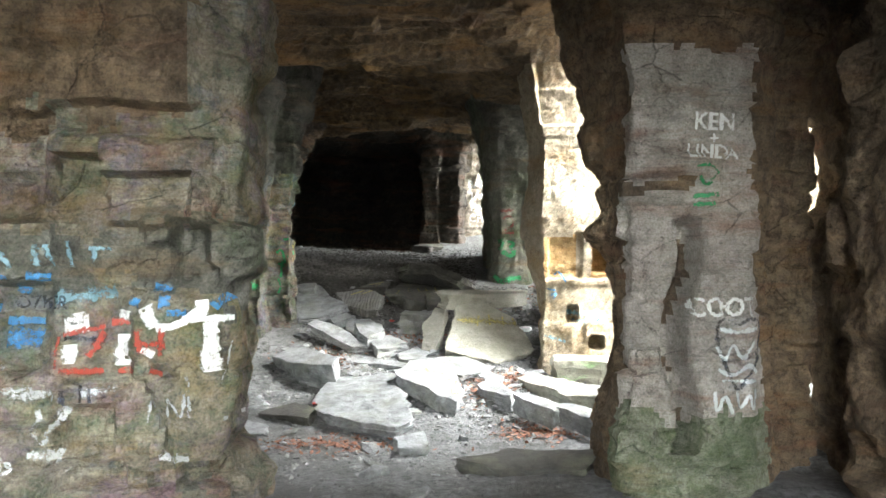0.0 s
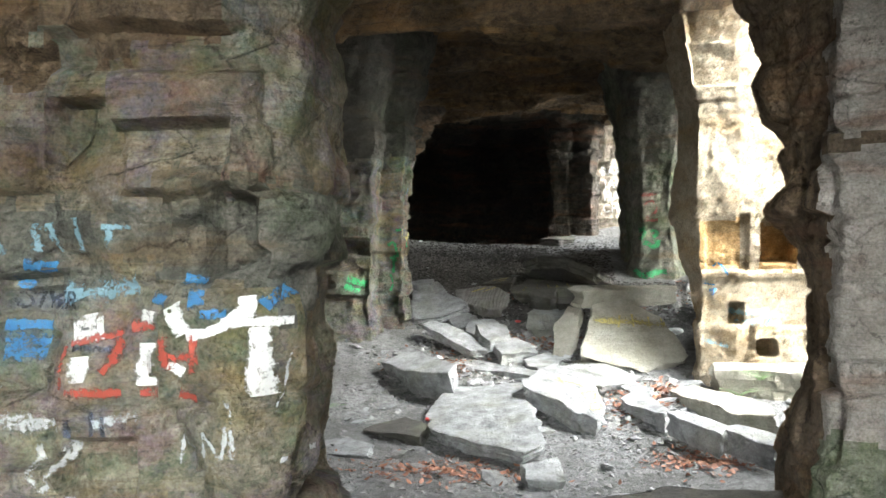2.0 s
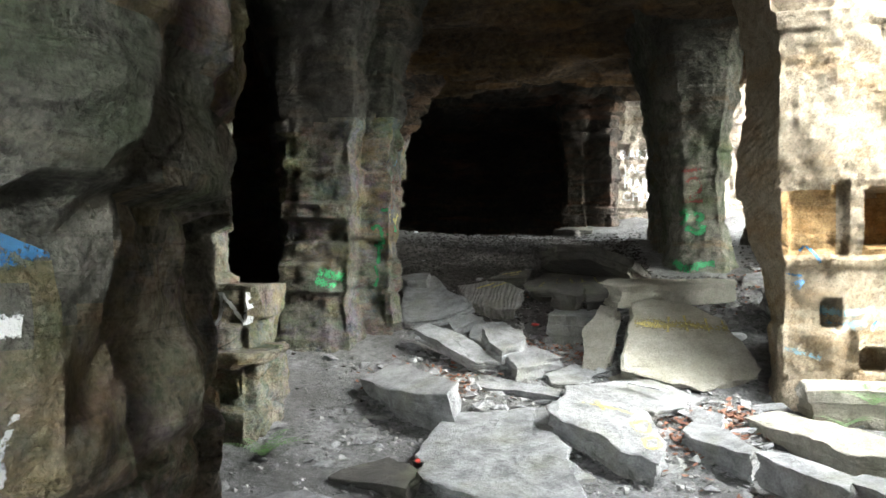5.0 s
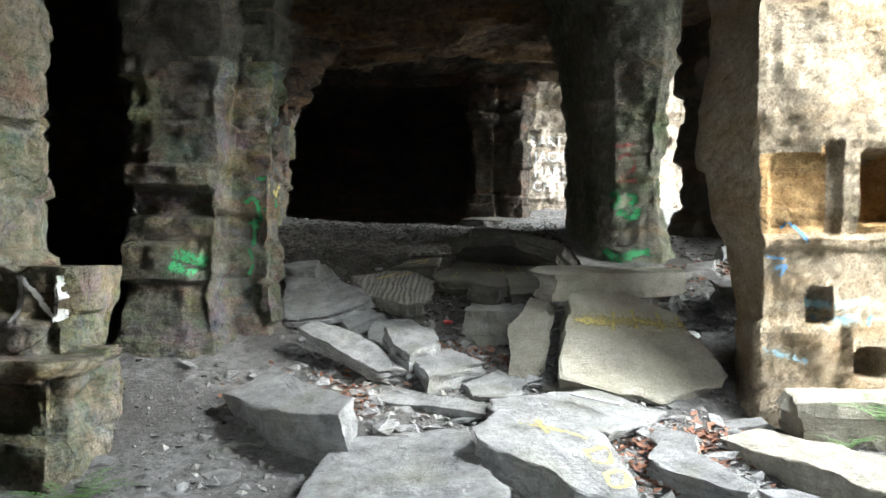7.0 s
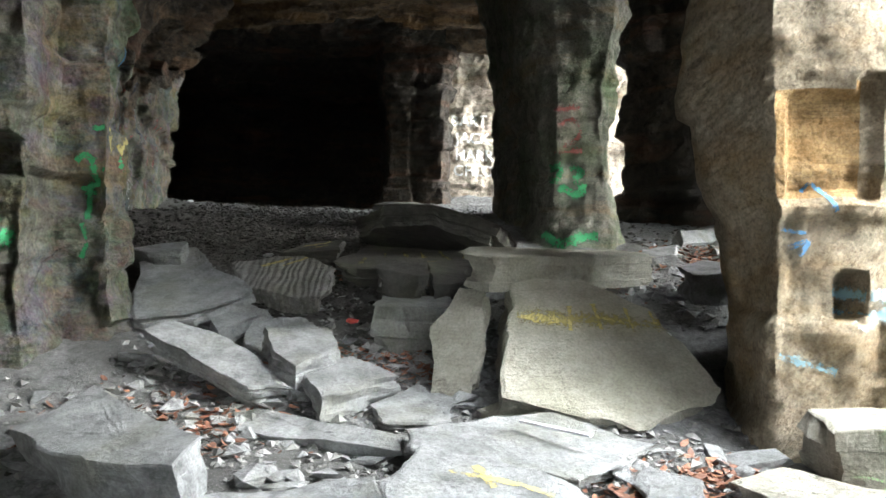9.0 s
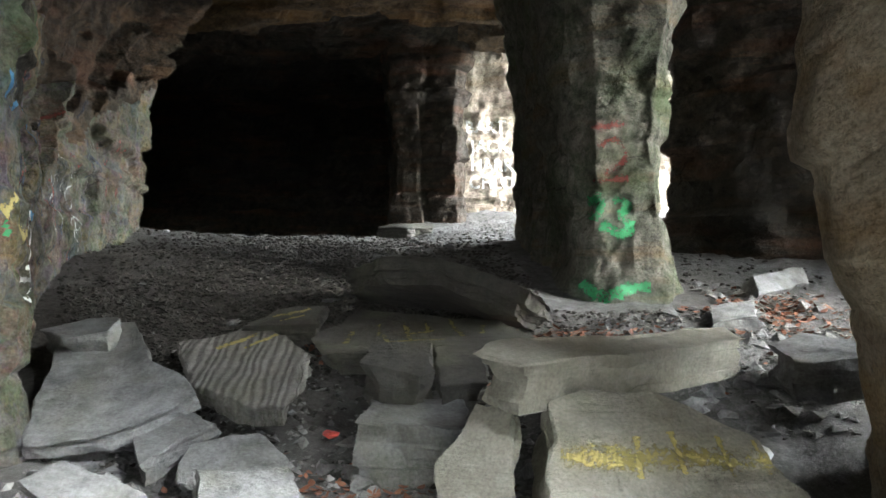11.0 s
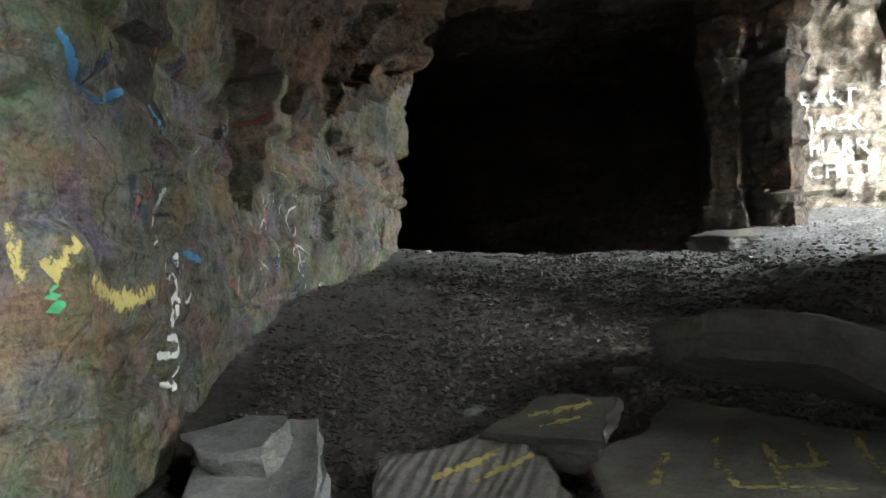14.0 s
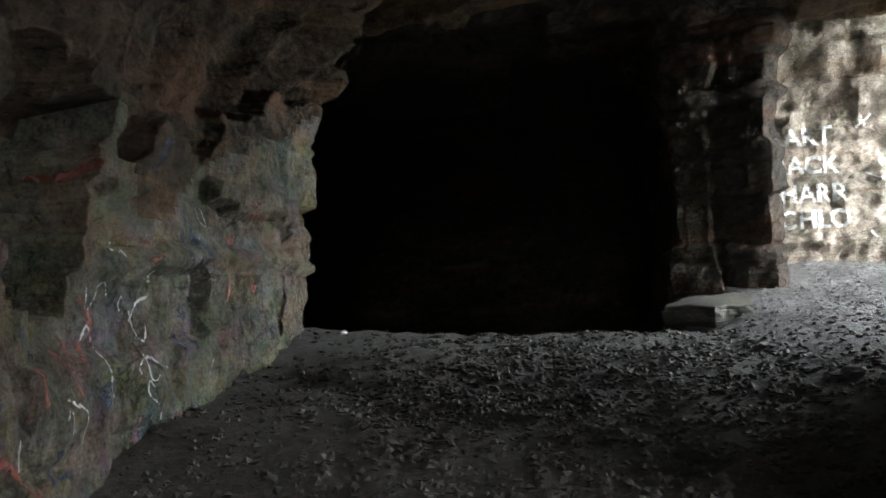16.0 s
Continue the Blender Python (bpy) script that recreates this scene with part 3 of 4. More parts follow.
# ---- fallen slabs ----
def rock_slab(name, corners, thick, material, seed, label, category="rock", group="", layers=4, rough=0.012):
    """A broken slab: top corners in metres, thickness straight down through the bed, chipped layered edges."""
    rnd = random.Random(seed)
    cs = [Vector(c) for c in corners]
    mid = sum(cs, Vector()) / len(cs)
    nrm = Vector()
    for i in range(len(cs)):
        nrm += (cs[i] - mid).cross(cs[(i + 1) % len(cs)] - mid)
    if nrm.z < 0:
        cs.reverse()
        nrm = -nrm
    nrm.normalize()
    ring = []
    for i, a in enumerate(cs):
        b = cs[(i + 1) % len(cs)]
        m = max(2, round((b - a).length / 0.06))
        for j in range(m):
            ring.append(a.lerp(b, j / m))
    ring = [p - nrm * (p - mid).dot(nrm) * 0.6 for p in ring]
    c = len(ring)
    off = Vector((seed * 1.7, seed * 2.3, 0))
    verts, faces = [], []

    def lay(scale, down, jag):
        start = len(verts)
        for p in ring:
            o = p - mid
            k = scale + jag * noise.fractal((p + off) * 4.5 + nrm * down * 9, 0.9, 2.1, 3) / max(o.length, 0.2)
            q = mid + o * k - nrm * down
            q += nrm * rough * (noise.fractal((q + off) * 3.2, 0.8, 2, 4) + 1.5 * noise.noise((q + off) * 1.7))
            verts.append(q)
        return start

    rings = [lay(k, 0, 0.02 * k) for k in (0.08, 0.25, 0.42, 0.58, 0.72, 0.84)] + [lay(0.97, 0.0, 0.05), lay(1.0, 0.008, 0.06)]
    for k in range(1, layers + 1):
        s = 0.99 - 0.10 * (k - 1) / layers + rnd.uniform(-0.07, 0.03)
        rings.append(lay(s + 0.005, thick * (k - 0.95) / layers, 0.06))
        rings.append(lay(s, thick * (k - 0.05) / layers, 0.06))
    rings.append(lay(0.6, thick * 1.03, 0.02))
    for a, b in zip(rings, rings[1:]):
        for i in range(c):
            j = (i + 1) % c
            faces.append((a + i, b + i, b + j, a + j))
    faces.append(tuple(range(rings[0], rings[0] + c)))
    faces.append(tuple(reversed(range(rings[-1], rings[-1] + c))))
    base = mid - nrm * thick
    ob = mesh_object(name, [v - base for v in verts], faces, material)
    ob.location = base
    return tagged(ob, label, category, group, "thing")


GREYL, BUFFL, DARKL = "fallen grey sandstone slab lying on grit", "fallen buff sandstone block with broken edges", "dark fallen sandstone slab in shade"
SLABS = [
    ("g", 0.16, [(-1.41, 9.09, -0.05), (-1.30, 9.92, 0.12), (-0.57, 9.93, 0.15), (-0.44, 9.21, 0.08), (-0.25, 8.27, -0.07), (-0.41, 8.06, -0.10), (-1.19, 8.59, -0.08)]),
    ("g", 0.2, [(-0.54, 9.41, 0.24), (-0.40, 9.89, 0.27), (0.16, 9.59, 0.22), (0.26, 9.03, 0.02), (0.18, 8.93, -0.05)]),
    ("g", 0.1, [(-0.43, 10.36, 0.25), (0.26, 10.60, 0.28), (0.64, 10.28, 0.20), (0.23, 9.91, 0.15), (-0.43, 10.17, 0.22)]),
    ("g", 0.18, [(0.36, 9.66, 0.06), (0.58, 10.05, 0.10), (0.79, 9.08, 0.08), (0.74, 8.98, 0.04)]),
    ("g", 0.22, [(0.73, 8.98, 0.08), (0.89, 9.00, 0.10), (1.22, 8.58, 0.05), (1.12, 8.36, 0.02)]),
    ("g", 0.22, [(1.15, 8.53, 0.03), (1.26, 8.62, 0.06), (1.55, 8.34, 0.03), (1.46, 8.12, 0.00)]),
    ("b", 0.2, [(0.85, 10.0, 0.10), (1.09, 10.05, 0.15), (1.62, 9.24, 0.12), (1.66, 8.93, 0.08), (1.36, 9.08, 0.05)]),
    ("g", 0.32, [(-2.05, 10.2, 0.28), (-1.82, 10.48, 0.42), (-1.22, 9.80, 0.33), (-1.24, 9.58, 0.28), (-1.6, 9.75, 0.26)]),
    ("g", 0.12, [(-1.81, 11.19, 0.62), (-1.70, 11.33, 0.65), (-1.25, 11.13, 0.53), (-0.98, 10.85, 0.35), (-1.21, 10.85, 0.35), (-1.58, 11.04, 0.50)]),
    ("g", 0.15, [(-1.2, 11.3, 0.62), (-0.85, 11.35, 0.62), (-0.76, 11.1, 0.54), (-0.97, 10.8, 0.47), (-1.12, 10.95, 0.53)]),
    ("g", 0.14, [(-0.97, 10.97, 0.42), (-0.71, 11.15, 0.48), (-0.48, 11.0, 0.4), (-0.84, 10.68, 0.33)]),
    ("g", 0.1, [(-1.30, 10.84, 0.24), (-1.17, 10.78, 0.28), (-0.41, 10.40, 0.20), (-0.46, 10.3, 0.17), (-1.22, 10.6, 0.20)]),
    ("g", 0.1, [(-0.62, 10.89, 0.26), (-0.36, 11.2, 0.32), (-0.15, 10.95, 0.28), (-0.24, 10.7, 0.22), (-0.54, 10.65, 0.22)]),
    ("b", 0.14, [(-0.09, 10.75, 0.26), (0.25, 10.85, 0.38), (0.36, 10.68, 0.27), (0.14, 10.6, 0.22)]),
    ("g", 0.14, [(0.46, 10.0, 0.1), (0.55, 10.1, 0.15), (0.70, 9.9, 0.13), (0.66, 9.70, 0.08), (0.52, 9.8, 0.06)]),
    ("g", 0.16, [(-2.2, 12.45, 0.98), (-2.05, 12.75, 1.03), (-1.9, 12.8, 1.04), (-1.64, 12.26, 0.98), (-1.36, 12.0, 0.80), (-1.41, 11.9, 0.75), (-1.68, 11.75, 0.66), (-2.01, 11.65, 0.65)]),
    ("r", 0.12, [(-1.66, 12.7, 0.97), (-1.20, 12.9, 1.02), (-0.87, 12.3, 0.95), (-0.95, 11.8, 0.77), (-1.10, 11.85, 0.74), (-1.42, 12.15, 0.80)]),
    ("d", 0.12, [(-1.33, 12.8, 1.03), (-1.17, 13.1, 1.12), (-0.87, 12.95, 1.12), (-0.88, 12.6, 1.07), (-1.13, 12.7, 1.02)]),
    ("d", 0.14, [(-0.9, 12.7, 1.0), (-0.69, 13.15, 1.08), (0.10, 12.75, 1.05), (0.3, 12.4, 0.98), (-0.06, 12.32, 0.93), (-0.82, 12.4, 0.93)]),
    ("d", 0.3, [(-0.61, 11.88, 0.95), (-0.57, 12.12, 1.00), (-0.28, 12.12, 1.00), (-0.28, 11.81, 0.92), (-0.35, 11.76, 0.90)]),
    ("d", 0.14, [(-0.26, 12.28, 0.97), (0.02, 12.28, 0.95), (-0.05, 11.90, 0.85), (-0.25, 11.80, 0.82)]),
    ("b", 0.2, [(-0.13, 11.36, 1.03), (-0.05, 11.55, 1.06), (0.61, 11.75, 1.07), (1.17, 12.2, 1.05), (1.2, 11.95, 1.02), (0.6, 11.5, 1.02), (0.03, 11.18, 1.02)]),
    ("g", 0.1, [(-2.12, 11.85, 0.6), (-1.75, 12.0, 0.6), (-1.7, 11.6, 0.5), (-2.1, 11.5, 0.47)]),
    ("g", 0.12, [(-1.65, 11.9, 0.66), (-1.47, 12.1, 0.72), (-1.27, 11.9, 0.68), (-1.5, 11.6, 0.58)]),
    ("g", 0.12, [(-1.33, 11.75, 0.62), (-1.06, 11.85, 0.62), (-0.84, 11.6, 0.55), (-1.05, 11.35, 0.45), (-1.34, 11.55, 0.5)]),
    ("g", 0.2, [(1.43, 12.24, 0.95), (1.64, 12.35, 1.00), (1.9, 12.1, 0.95), (1.75, 11.85, 0.92), (1.4, 11.95, 0.9)]),
    ("g", 0.2, [(1.48, 13.31, 1.08), (1.72, 13.18, 1.12), (1.68, 12.92, 1.02), (1.38, 12.93, 1.00)]),
    ("g", 0.25, [(1.94, 13.73, 1.24), (2.59, 14.31, 1.30), (2.53, 14.13, 1.18), (1.90, 13.49, 1.13)]),
    ("g", 0.2, [(2.07, 15.30, 1.24), (2.56, 16.10, 1.27), (2.13, 14.88, 1.18), (1.84, 14.71, 1.18)]),
    ("g", 0.14, [(-2.23, 8.41, -0.16), (-1.99, 8.59, -0.14), (-1.70, 8.41, -0.17), (-1.70, 8.16, -0.2), (-2.09, 8.19, -0.2)]),
    ("d", 0.12, [(-1.88, 8.78, -0.12), (-1.58, 9.11, -0.05), (-1.30, 8.87, -0.07), (-1.35, 8.61, -0.14)]),
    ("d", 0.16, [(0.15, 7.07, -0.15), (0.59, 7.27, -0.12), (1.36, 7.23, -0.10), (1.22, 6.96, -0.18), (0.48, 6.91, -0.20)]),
    ("g", 0.14, [(-0.44, 7.92, -0.17), (-0.17, 8.10, -0.15), (-0.10, 7.72, -0.2), (-0.38, 7.66, -0.22)]),
    ("g", 0.14, [(-2.30, 12.55, 1.05), (-2.12, 12.72, 1.1), (-1.90, 12.6, 1.1), (-1.93, 12.42, 1.06), (-2.12, 12.38, 1.03)]),
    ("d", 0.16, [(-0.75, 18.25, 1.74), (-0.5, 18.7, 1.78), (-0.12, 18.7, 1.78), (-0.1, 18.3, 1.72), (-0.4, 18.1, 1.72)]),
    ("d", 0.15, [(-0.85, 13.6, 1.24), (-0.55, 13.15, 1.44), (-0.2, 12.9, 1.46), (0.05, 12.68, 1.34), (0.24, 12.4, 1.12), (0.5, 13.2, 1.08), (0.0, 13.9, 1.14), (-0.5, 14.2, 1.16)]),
    ("b", 0.4, [(1.3, 9.98, 0.3), (2.1, 9.88, 0.32), (2.7, 9.9, 0.32), (2.7, 10.25, 0.36), (1.28, 10.26, 0.36)]),
    ("b", 0.34, [(0.02, 10.62, 0.36), (0.13, 11.3, 0.86), (0.55, 11.36, 0.9), (0.95, 11.2, 0.72), (1.17, 10.8, 0.34), (0.7, 10.55, 0.2)]),
    ("b", 0.16, [(-0.3, 11.05, 0.3), (-0.28, 11.3, 0.62), (-0.12, 11.4, 0.86), (0.02, 11.32, 0.84), (-0.12, 10.95, 0.25)]),
    ("g", 0.4, [(-0.62, 11.6, 0.735), (-0.55, 11.95, 0.77), (-0.15, 11.9, 0.76), (-0.12, 11.5, 0.72)]),
]
ROCKS = []
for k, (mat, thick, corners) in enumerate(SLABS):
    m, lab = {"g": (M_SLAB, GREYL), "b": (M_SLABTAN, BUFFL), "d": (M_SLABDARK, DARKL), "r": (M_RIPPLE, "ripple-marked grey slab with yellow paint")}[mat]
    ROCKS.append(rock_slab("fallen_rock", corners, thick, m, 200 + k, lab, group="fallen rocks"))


# ---- paint on the rock: thin skins laid on the surface ----
from mathutils.bvhtree import BVHTree


def paint_material(name, colour, cover=0.5, soft=0.5):
    """Worn spray paint: breaks up over the grain, thins to its edges."""
    N = Nodes(name)
    p = N.coords()
    uv = N.add("ShaderNodeUVMap")
    sep = N.add("ShaderNodeSeparateXYZ")
    N.link(uv.outputs["UV"], sep.inputs["Vector"])
    edge = N.ramp(sep.outputs["Y"], [(0.0, 0.0), (0.5 * soft, 1.0), (1 - 0.5 * soft, 1.0), (1.0, 0.0)])
    grit = N.mix(0.4, N.noise(p, 40, 7, 0.85), N.noise(p, 7, 5, 0.75))
    grit = N.ramp(grit, [(0.38, 0.0), (0.6, 1.0)])
    body = N.mix(0.42, grit, edge)
    alpha = N.ramp(body, [(0.6 - cover * 0.16, 0.0), (0.74 - cover * 0.16, 0.65 + 0.35 * cover)])
    N.link(alpha, N.bsdf.inputs["Alpha"])
    col = N.mix(N.noise(p, 12, 5), tuple(0.75 * c for c in colour), colour)
    N.link(col, N.bsdf.inputs["Base Color"])
    N.bsdf.inputs["Roughness"].default_value = 0.6
    N.link(N.bump(N.noise(p, 25, 6, 0.75), 0.6, 0.02), N.bsdf.inputs["Normal"])
    return N.mat


P_WHITE = paint_material("white_paint", (0.84, 0.84, 0.82), 0.65, 0.5)
P_WORN = paint_material("worn_white_paint", (0.66, 0.68, 0.68), 0.05, 0.8)
P_CHALK = paint_material("thin_white_paint", (0.72, 0.75, 0.75), 0.75, 0.7)
P_RED = paint_material("red_paint", (0.5, 0.09, 0.06), 0.25, 0.8)
P_BLUE = paint_material("blue_paint", (0.06, 0.25, 0.5), 0.2, 0.6)
P_PALEBLUE = paint_material("pale_blue_paint", (0.3, 0.5, 0.58), 0.1, 0.8)
P_GREEN = paint_material("green_paint", (0.06, 0.4, 0.16), 0.35, 0.7)
P_DULLRED = paint_material("dull_red_paint", (0.33, 0.10, 0.08), 0.1, 0.9)
P_YELLOW = paint_material("yellow_paint", (0.66, 0.56, 0.2), 0.15, 0.8)
P_OLDYELLOW = paint_material("old_yellow_paint", (0.42, 0.36, 0.12), 0.0, 0.8)
P_DARK = paint_material("dark_blue_paint", (0.06, 0.09, 0.16), 0.1, 0.7)
_TREES = {}


def skin_of(ob):
    if ob not in _TREES:
        m = ob.matrix_basis
        _TREES[ob] = BVHTree.FromPolygons([m @ v.co for v in ob.data.vertices], [tuple(p.vertices) for p in ob.data.polygons])
    return _TREES[ob]


def lay_on(target, point, way, lift=0.007):
    start = point - way * 0.8
    hit, n, _, _ = skin_of(target).ray_cast(start, way, 2.0)
    return (hit - way * lift) if hit else None


def facing(way):
    """Right and up of someone who looks along way."""
    way = Vector(way).normalized()
    up = Vector((0, 0, 1)) if abs(way.z) < 0.8 else Vector((0, 1, 0))
    right = way.cross(up).normalized()
    return right, right.cross(way), way


def spray(target, origin, way, strokes, material, label, name="graffiti"):
    """Paint strokes on target. strokes: (width, [(right, up), ...]) in metres from origin, seen along way."""
    right, up, way = facing(way)
    origin = Vector(origin)
    verts, faces, uvs = [], [], []
    for width, pts in strokes:
        line = []
        for _ in range(2):
            if len(pts) > 2:
                soft_pts = [pts[0]]
                for a, b in zip(pts, pts[1:]):
                    soft_pts += [(0.75 * a[0] + 0.25 * b[0], 0.75 * a[1] + 0.25 * b[1]), (0.25 * a[0] + 0.75 * b[0], 0.25 * a[1] + 0.75 * b[1])]
                pts = soft_pts + [pts[-1]]
        for a, b in zip(pts, pts[1:]):
            a, b = Vector(a), Vector(b)
            m = max(1, round((b - a).length / 0.018))
            line += [a.lerp(b, j / m) for j in range(m)]
        line.append(Vector(pts[-1]))
        across = max(4, round(width / 0.018))
        rows = []
        for i, p in enumerate(line):
            t = line[min(i + 2, len(line) - 1)] - line[max(i - 2, 0)]
            if t.length < 1e-6:
                t = Vector((1, 0))
            n = Vector((-t.y, t.x)).normalized()
            w = width * (0.85 + 0.3 * noise.noise(Vector((p.x * 9, p.y * 9, width * 50))))
            row = []
            for k in range(across + 1):
                f = k / across
                q = p + n * w * (f - 0.5)
                hit = lay_on(target, origin + right * q.x + up * q.y, way)
                if hit is None:
                    row.append(None)
                    continue
                row.append(len(verts))
                verts.append(hit)
                uvs.append((i * 0.02, f))
            rows.append(row)
        for r0, r1 in zip(rows, rows[1:]):
            for k in range(across):
                f = (r0[k], r0[k + 1], r1[k + 1], r1[k])
                if None in f:
                    continue
                if max((verts[a] - verts[f[0]]).length for a in f) < 0.12:
                    faces.append(f)
    if not faces:
        return None
    m = target.matrix_basis.inverted()
    ob = mesh_object(name, [m @ v for v in verts], faces, material, target, smooth=True)
    layer = ob.data.uv_layers.new(name="UVMap")
    for loop in ob.data.loops:
        layer.data[loop.index].uv = uvs[loop.vertex_index]
    return tagged(ob, label)


def letters(target, text, origin, way, size, material, label, turn=0.0):
    """Painted words in the built-in face, wrapped onto the rock."""
    right, up, way = facing(way)
    cu = bpy.data.curves.new("letters", "FONT")
    cu.body, cu.size, cu.align_x, cu.align_y, cu.offset = text, size, "CENTER", "CENTER", size * 0.02
    tmp = bpy.data.objects.new("letters", cu)
    scene.collection.objects.link(tmp)
    bpy.context.view_layer.update()
    me = bpy.data.meshes.new_from_object(tmp)
    bpy.data.objects.remove(tmp)
    bm = bmesh.new()
    bm.from_mesh(me)
    bmesh.ops.triangulate(bm, faces=bm.faces)
    flat = BVHTree.FromBMesh(bm)
    xs, ys = [v.co.x for v in bm.verts], [v.co.y for v in bm.verts]
    bm.free()
    cell = size / 16
    origin, m = Vector(origin), target.matrix_basis.inverted()
    c, s_ = math.cos(turn), math.sin(turn)
    index, verts, faces = {}, [], []

    def corner(i, j):
        if (i, j) not in index:
            x0, y0 = min(xs) + i * cell, min(ys) + j * cell
            x0, y0 = x0 + 0.03 * size * noise.noise(Vector((i * 0.3, j * 0.3, 1))), y0 + 0.03 * size * noise.noise(Vector((i * 0.3, j * 0.3, 7)))
            hit = lay_on(target, origin + right * (x0 * c - y0 * s_) + up * (x0 * s_ + y0 * c), way, 0.012)
            index[(i, j)] = None if hit is None else len(verts)
            if hit is not None:
                verts.append(m @ hit)
        return index[(i, j)]

    for i in range(int((max(xs) - min(xs)) / cell) + 1):
        for j in range(int((max(ys) - min(ys)) / cell) + 1):
            if flat.ray_cast(Vector((min(xs) + (i + 0.5) * cell, min(ys) + (j + 0.5) * cell, 1)), Vector((0, 0, -1)))[0] is None:
                continue
            f = (corner(i, j), corner(i + 1, j), corner(i + 1, j + 1), corner(i, j + 1))
            if None not in f:
                faces.append(f)
    out = bpy.data.meshes.new("lettering")
    out.from_pydata([tuple(v) for v in verts], [], faces)
    out.materials.append(material)
    layer = out.uv_layers.new(name="UVMap")
    for loop in layer.data:
        loop.uv = (0.5, 0.5)
    ob = new("lettering", out)
    ob.parent = target
    return tagged(ob, label)


def scrawl(rnd, x0, y0, x1, y1, count, w):
    """Loose tags nobody can read: short crooked strokes inside a box."""
    out = []
    for _ in range(count):
        x, y = rnd.uniform(x0, x1), rnd.uniform(y0, y1)
        h = rnd.uniform(0.06, 0.16)
        pts = [(x, y)]
        for _ in range(rnd.randint(2, 4)):
            x, y = x + rnd.uniform(-0.06, 0.1), y + rnd.uniform(-h, h)
            pts.append((x, min(max(y, y0), y1)))
        out.append((w * rnd.uniform(0.7, 1.3), pts))
    return out


AHEAD = (0, 1, 0)
rnd = random.Random(5)
E_O = (-2.4, 4.6, 0.0)
spray(wall_entry, E_O, AHEAD, [(0.138, [(-0.18, 1.56), (-0.18, 1.37)]), (0.110, [(-0.12, 1.39), (-0.05, 1.61)]), (0.077, [(-0.03, 1.45), (-0.01, 1.58)]), (0.082, [(0.05, 1.54), (0.1, 1.44)]), (0.075, [(0.21, 1.57), (0.22, 1.45)]), (0.075, [(0.26, 1.57), (0.29, 1.45)]), (0.067, [(0.4, 1.59), (0.41, 1.45)]), (0.059, [(0.52, 1.55), (0.64, 1.55)]), (0.059, [(0.55, 1.55), (0.55, 1.46)]), (0.110, [(-0.08, 1.35), (0.03, 1.37)]), (0.162, [(0.29, 1.27), (0.67, 1.32)])], P_PALEBLUE, "faded pale blue letters")
spray(wall_entry, E_O, AHEAD, [(0.165, [(-0.2, 0.89), (0.05, 0.89)]), (0.138, [(-0.2, 0.78), (0.36, 0.76)]), (0.194, [(-0.18, 0.61), (0.01, 0.62)]), (0.082, [(0.26, 0.68), (0.31, 0.53)]), (0.094, [(0.42, 0.7), (0.34, 0.51)]), (0.136, [(0.27, 0.46), (0.42, 0.45)]), (0.042, [(0.83, 0.6), (0.86, 0.73)]), (0.042, [(0.87, 0.73), (0.91, 0.65)]), (0.042, [(0.97, 0.65), (0.97, 0.75)]), (0.042, [(0.97, 0.75), (1.05, 0.65)]), (0.042, [(1.05, 0.65), (1.07, 0.78)]), (0.058, [(1.08, 0.88), (1.09, 0.65)]), (0.072, [(1.24, 0.62), (1.31, 0.62)]), (0.021, [(1.28, 1.05), (1.24, 0.82)]), (0.106, [(0.9, 0.42), (1.07, 0.41)]), (0.107, [(0.51, 0.77), (0.69, 0.8)])], P_WORN, "worn white scrawl")
spray(wall_entry, E_O, AHEAD, [(0.069, [(0.07, 1.15), (0.25, 1.15)]), (0.190, [(0.07, 1.06), (0.25, 1.06)]), (0.082, [(0.11, 1.33), (0.18, 1.31)]), (0.082, [(-0.05, 1.23), (0.03, 1.22)]), (0.093, [(0.75, 1.27), (0.81, 1.26)]), (0.066, [(0.89, 1.35), (0.98, 1.34)]), (0.118, [(0.93, 1.27), (0.99, 1.27)]), (0.078, [(0.97, 1.21), (1.07, 1.21)]), (0.117, [(1.2, 1.24), (1.26, 1.31)]), (0.077, [(0.18, 1.4), (0.29, 1.39)]), (0.054, [(-0.08, 1.39), (0.09, 1.39)])], P_BLUE, "bright blue spray paint")
spray(wall_entry, E_O, AHEAD, [(0.134, [(0.38, 1.13), (0.52, 1.15)]), (0.120, [(0.45, 1.2), (0.46, 1.15)]), (0.147, [(0.43, 1.03), (0.44, 0.93)]), (0.106, [(0.73, 1.22), (0.72, 1.16)]), (0.120, [(0.72, 1.09), (0.72, 0.92)]), (0.118, [(0.85, 1.24), (0.9, 1.13)]), (0.074, [(0.91, 1.13), (1.03, 1.14), (1.14, 1.23)]), (0.117, [(1.14, 1.28), (1.15, 1.19)]), (0.066, [(1.05, 1.18), (1.29, 1.18)]), (0.125, [(1.19, 1.16), (1.2, 0.89)]), (0.066, [(0.83, 1.01), (0.9, 0.98)])], P_WHITE, "thick white painted letters")
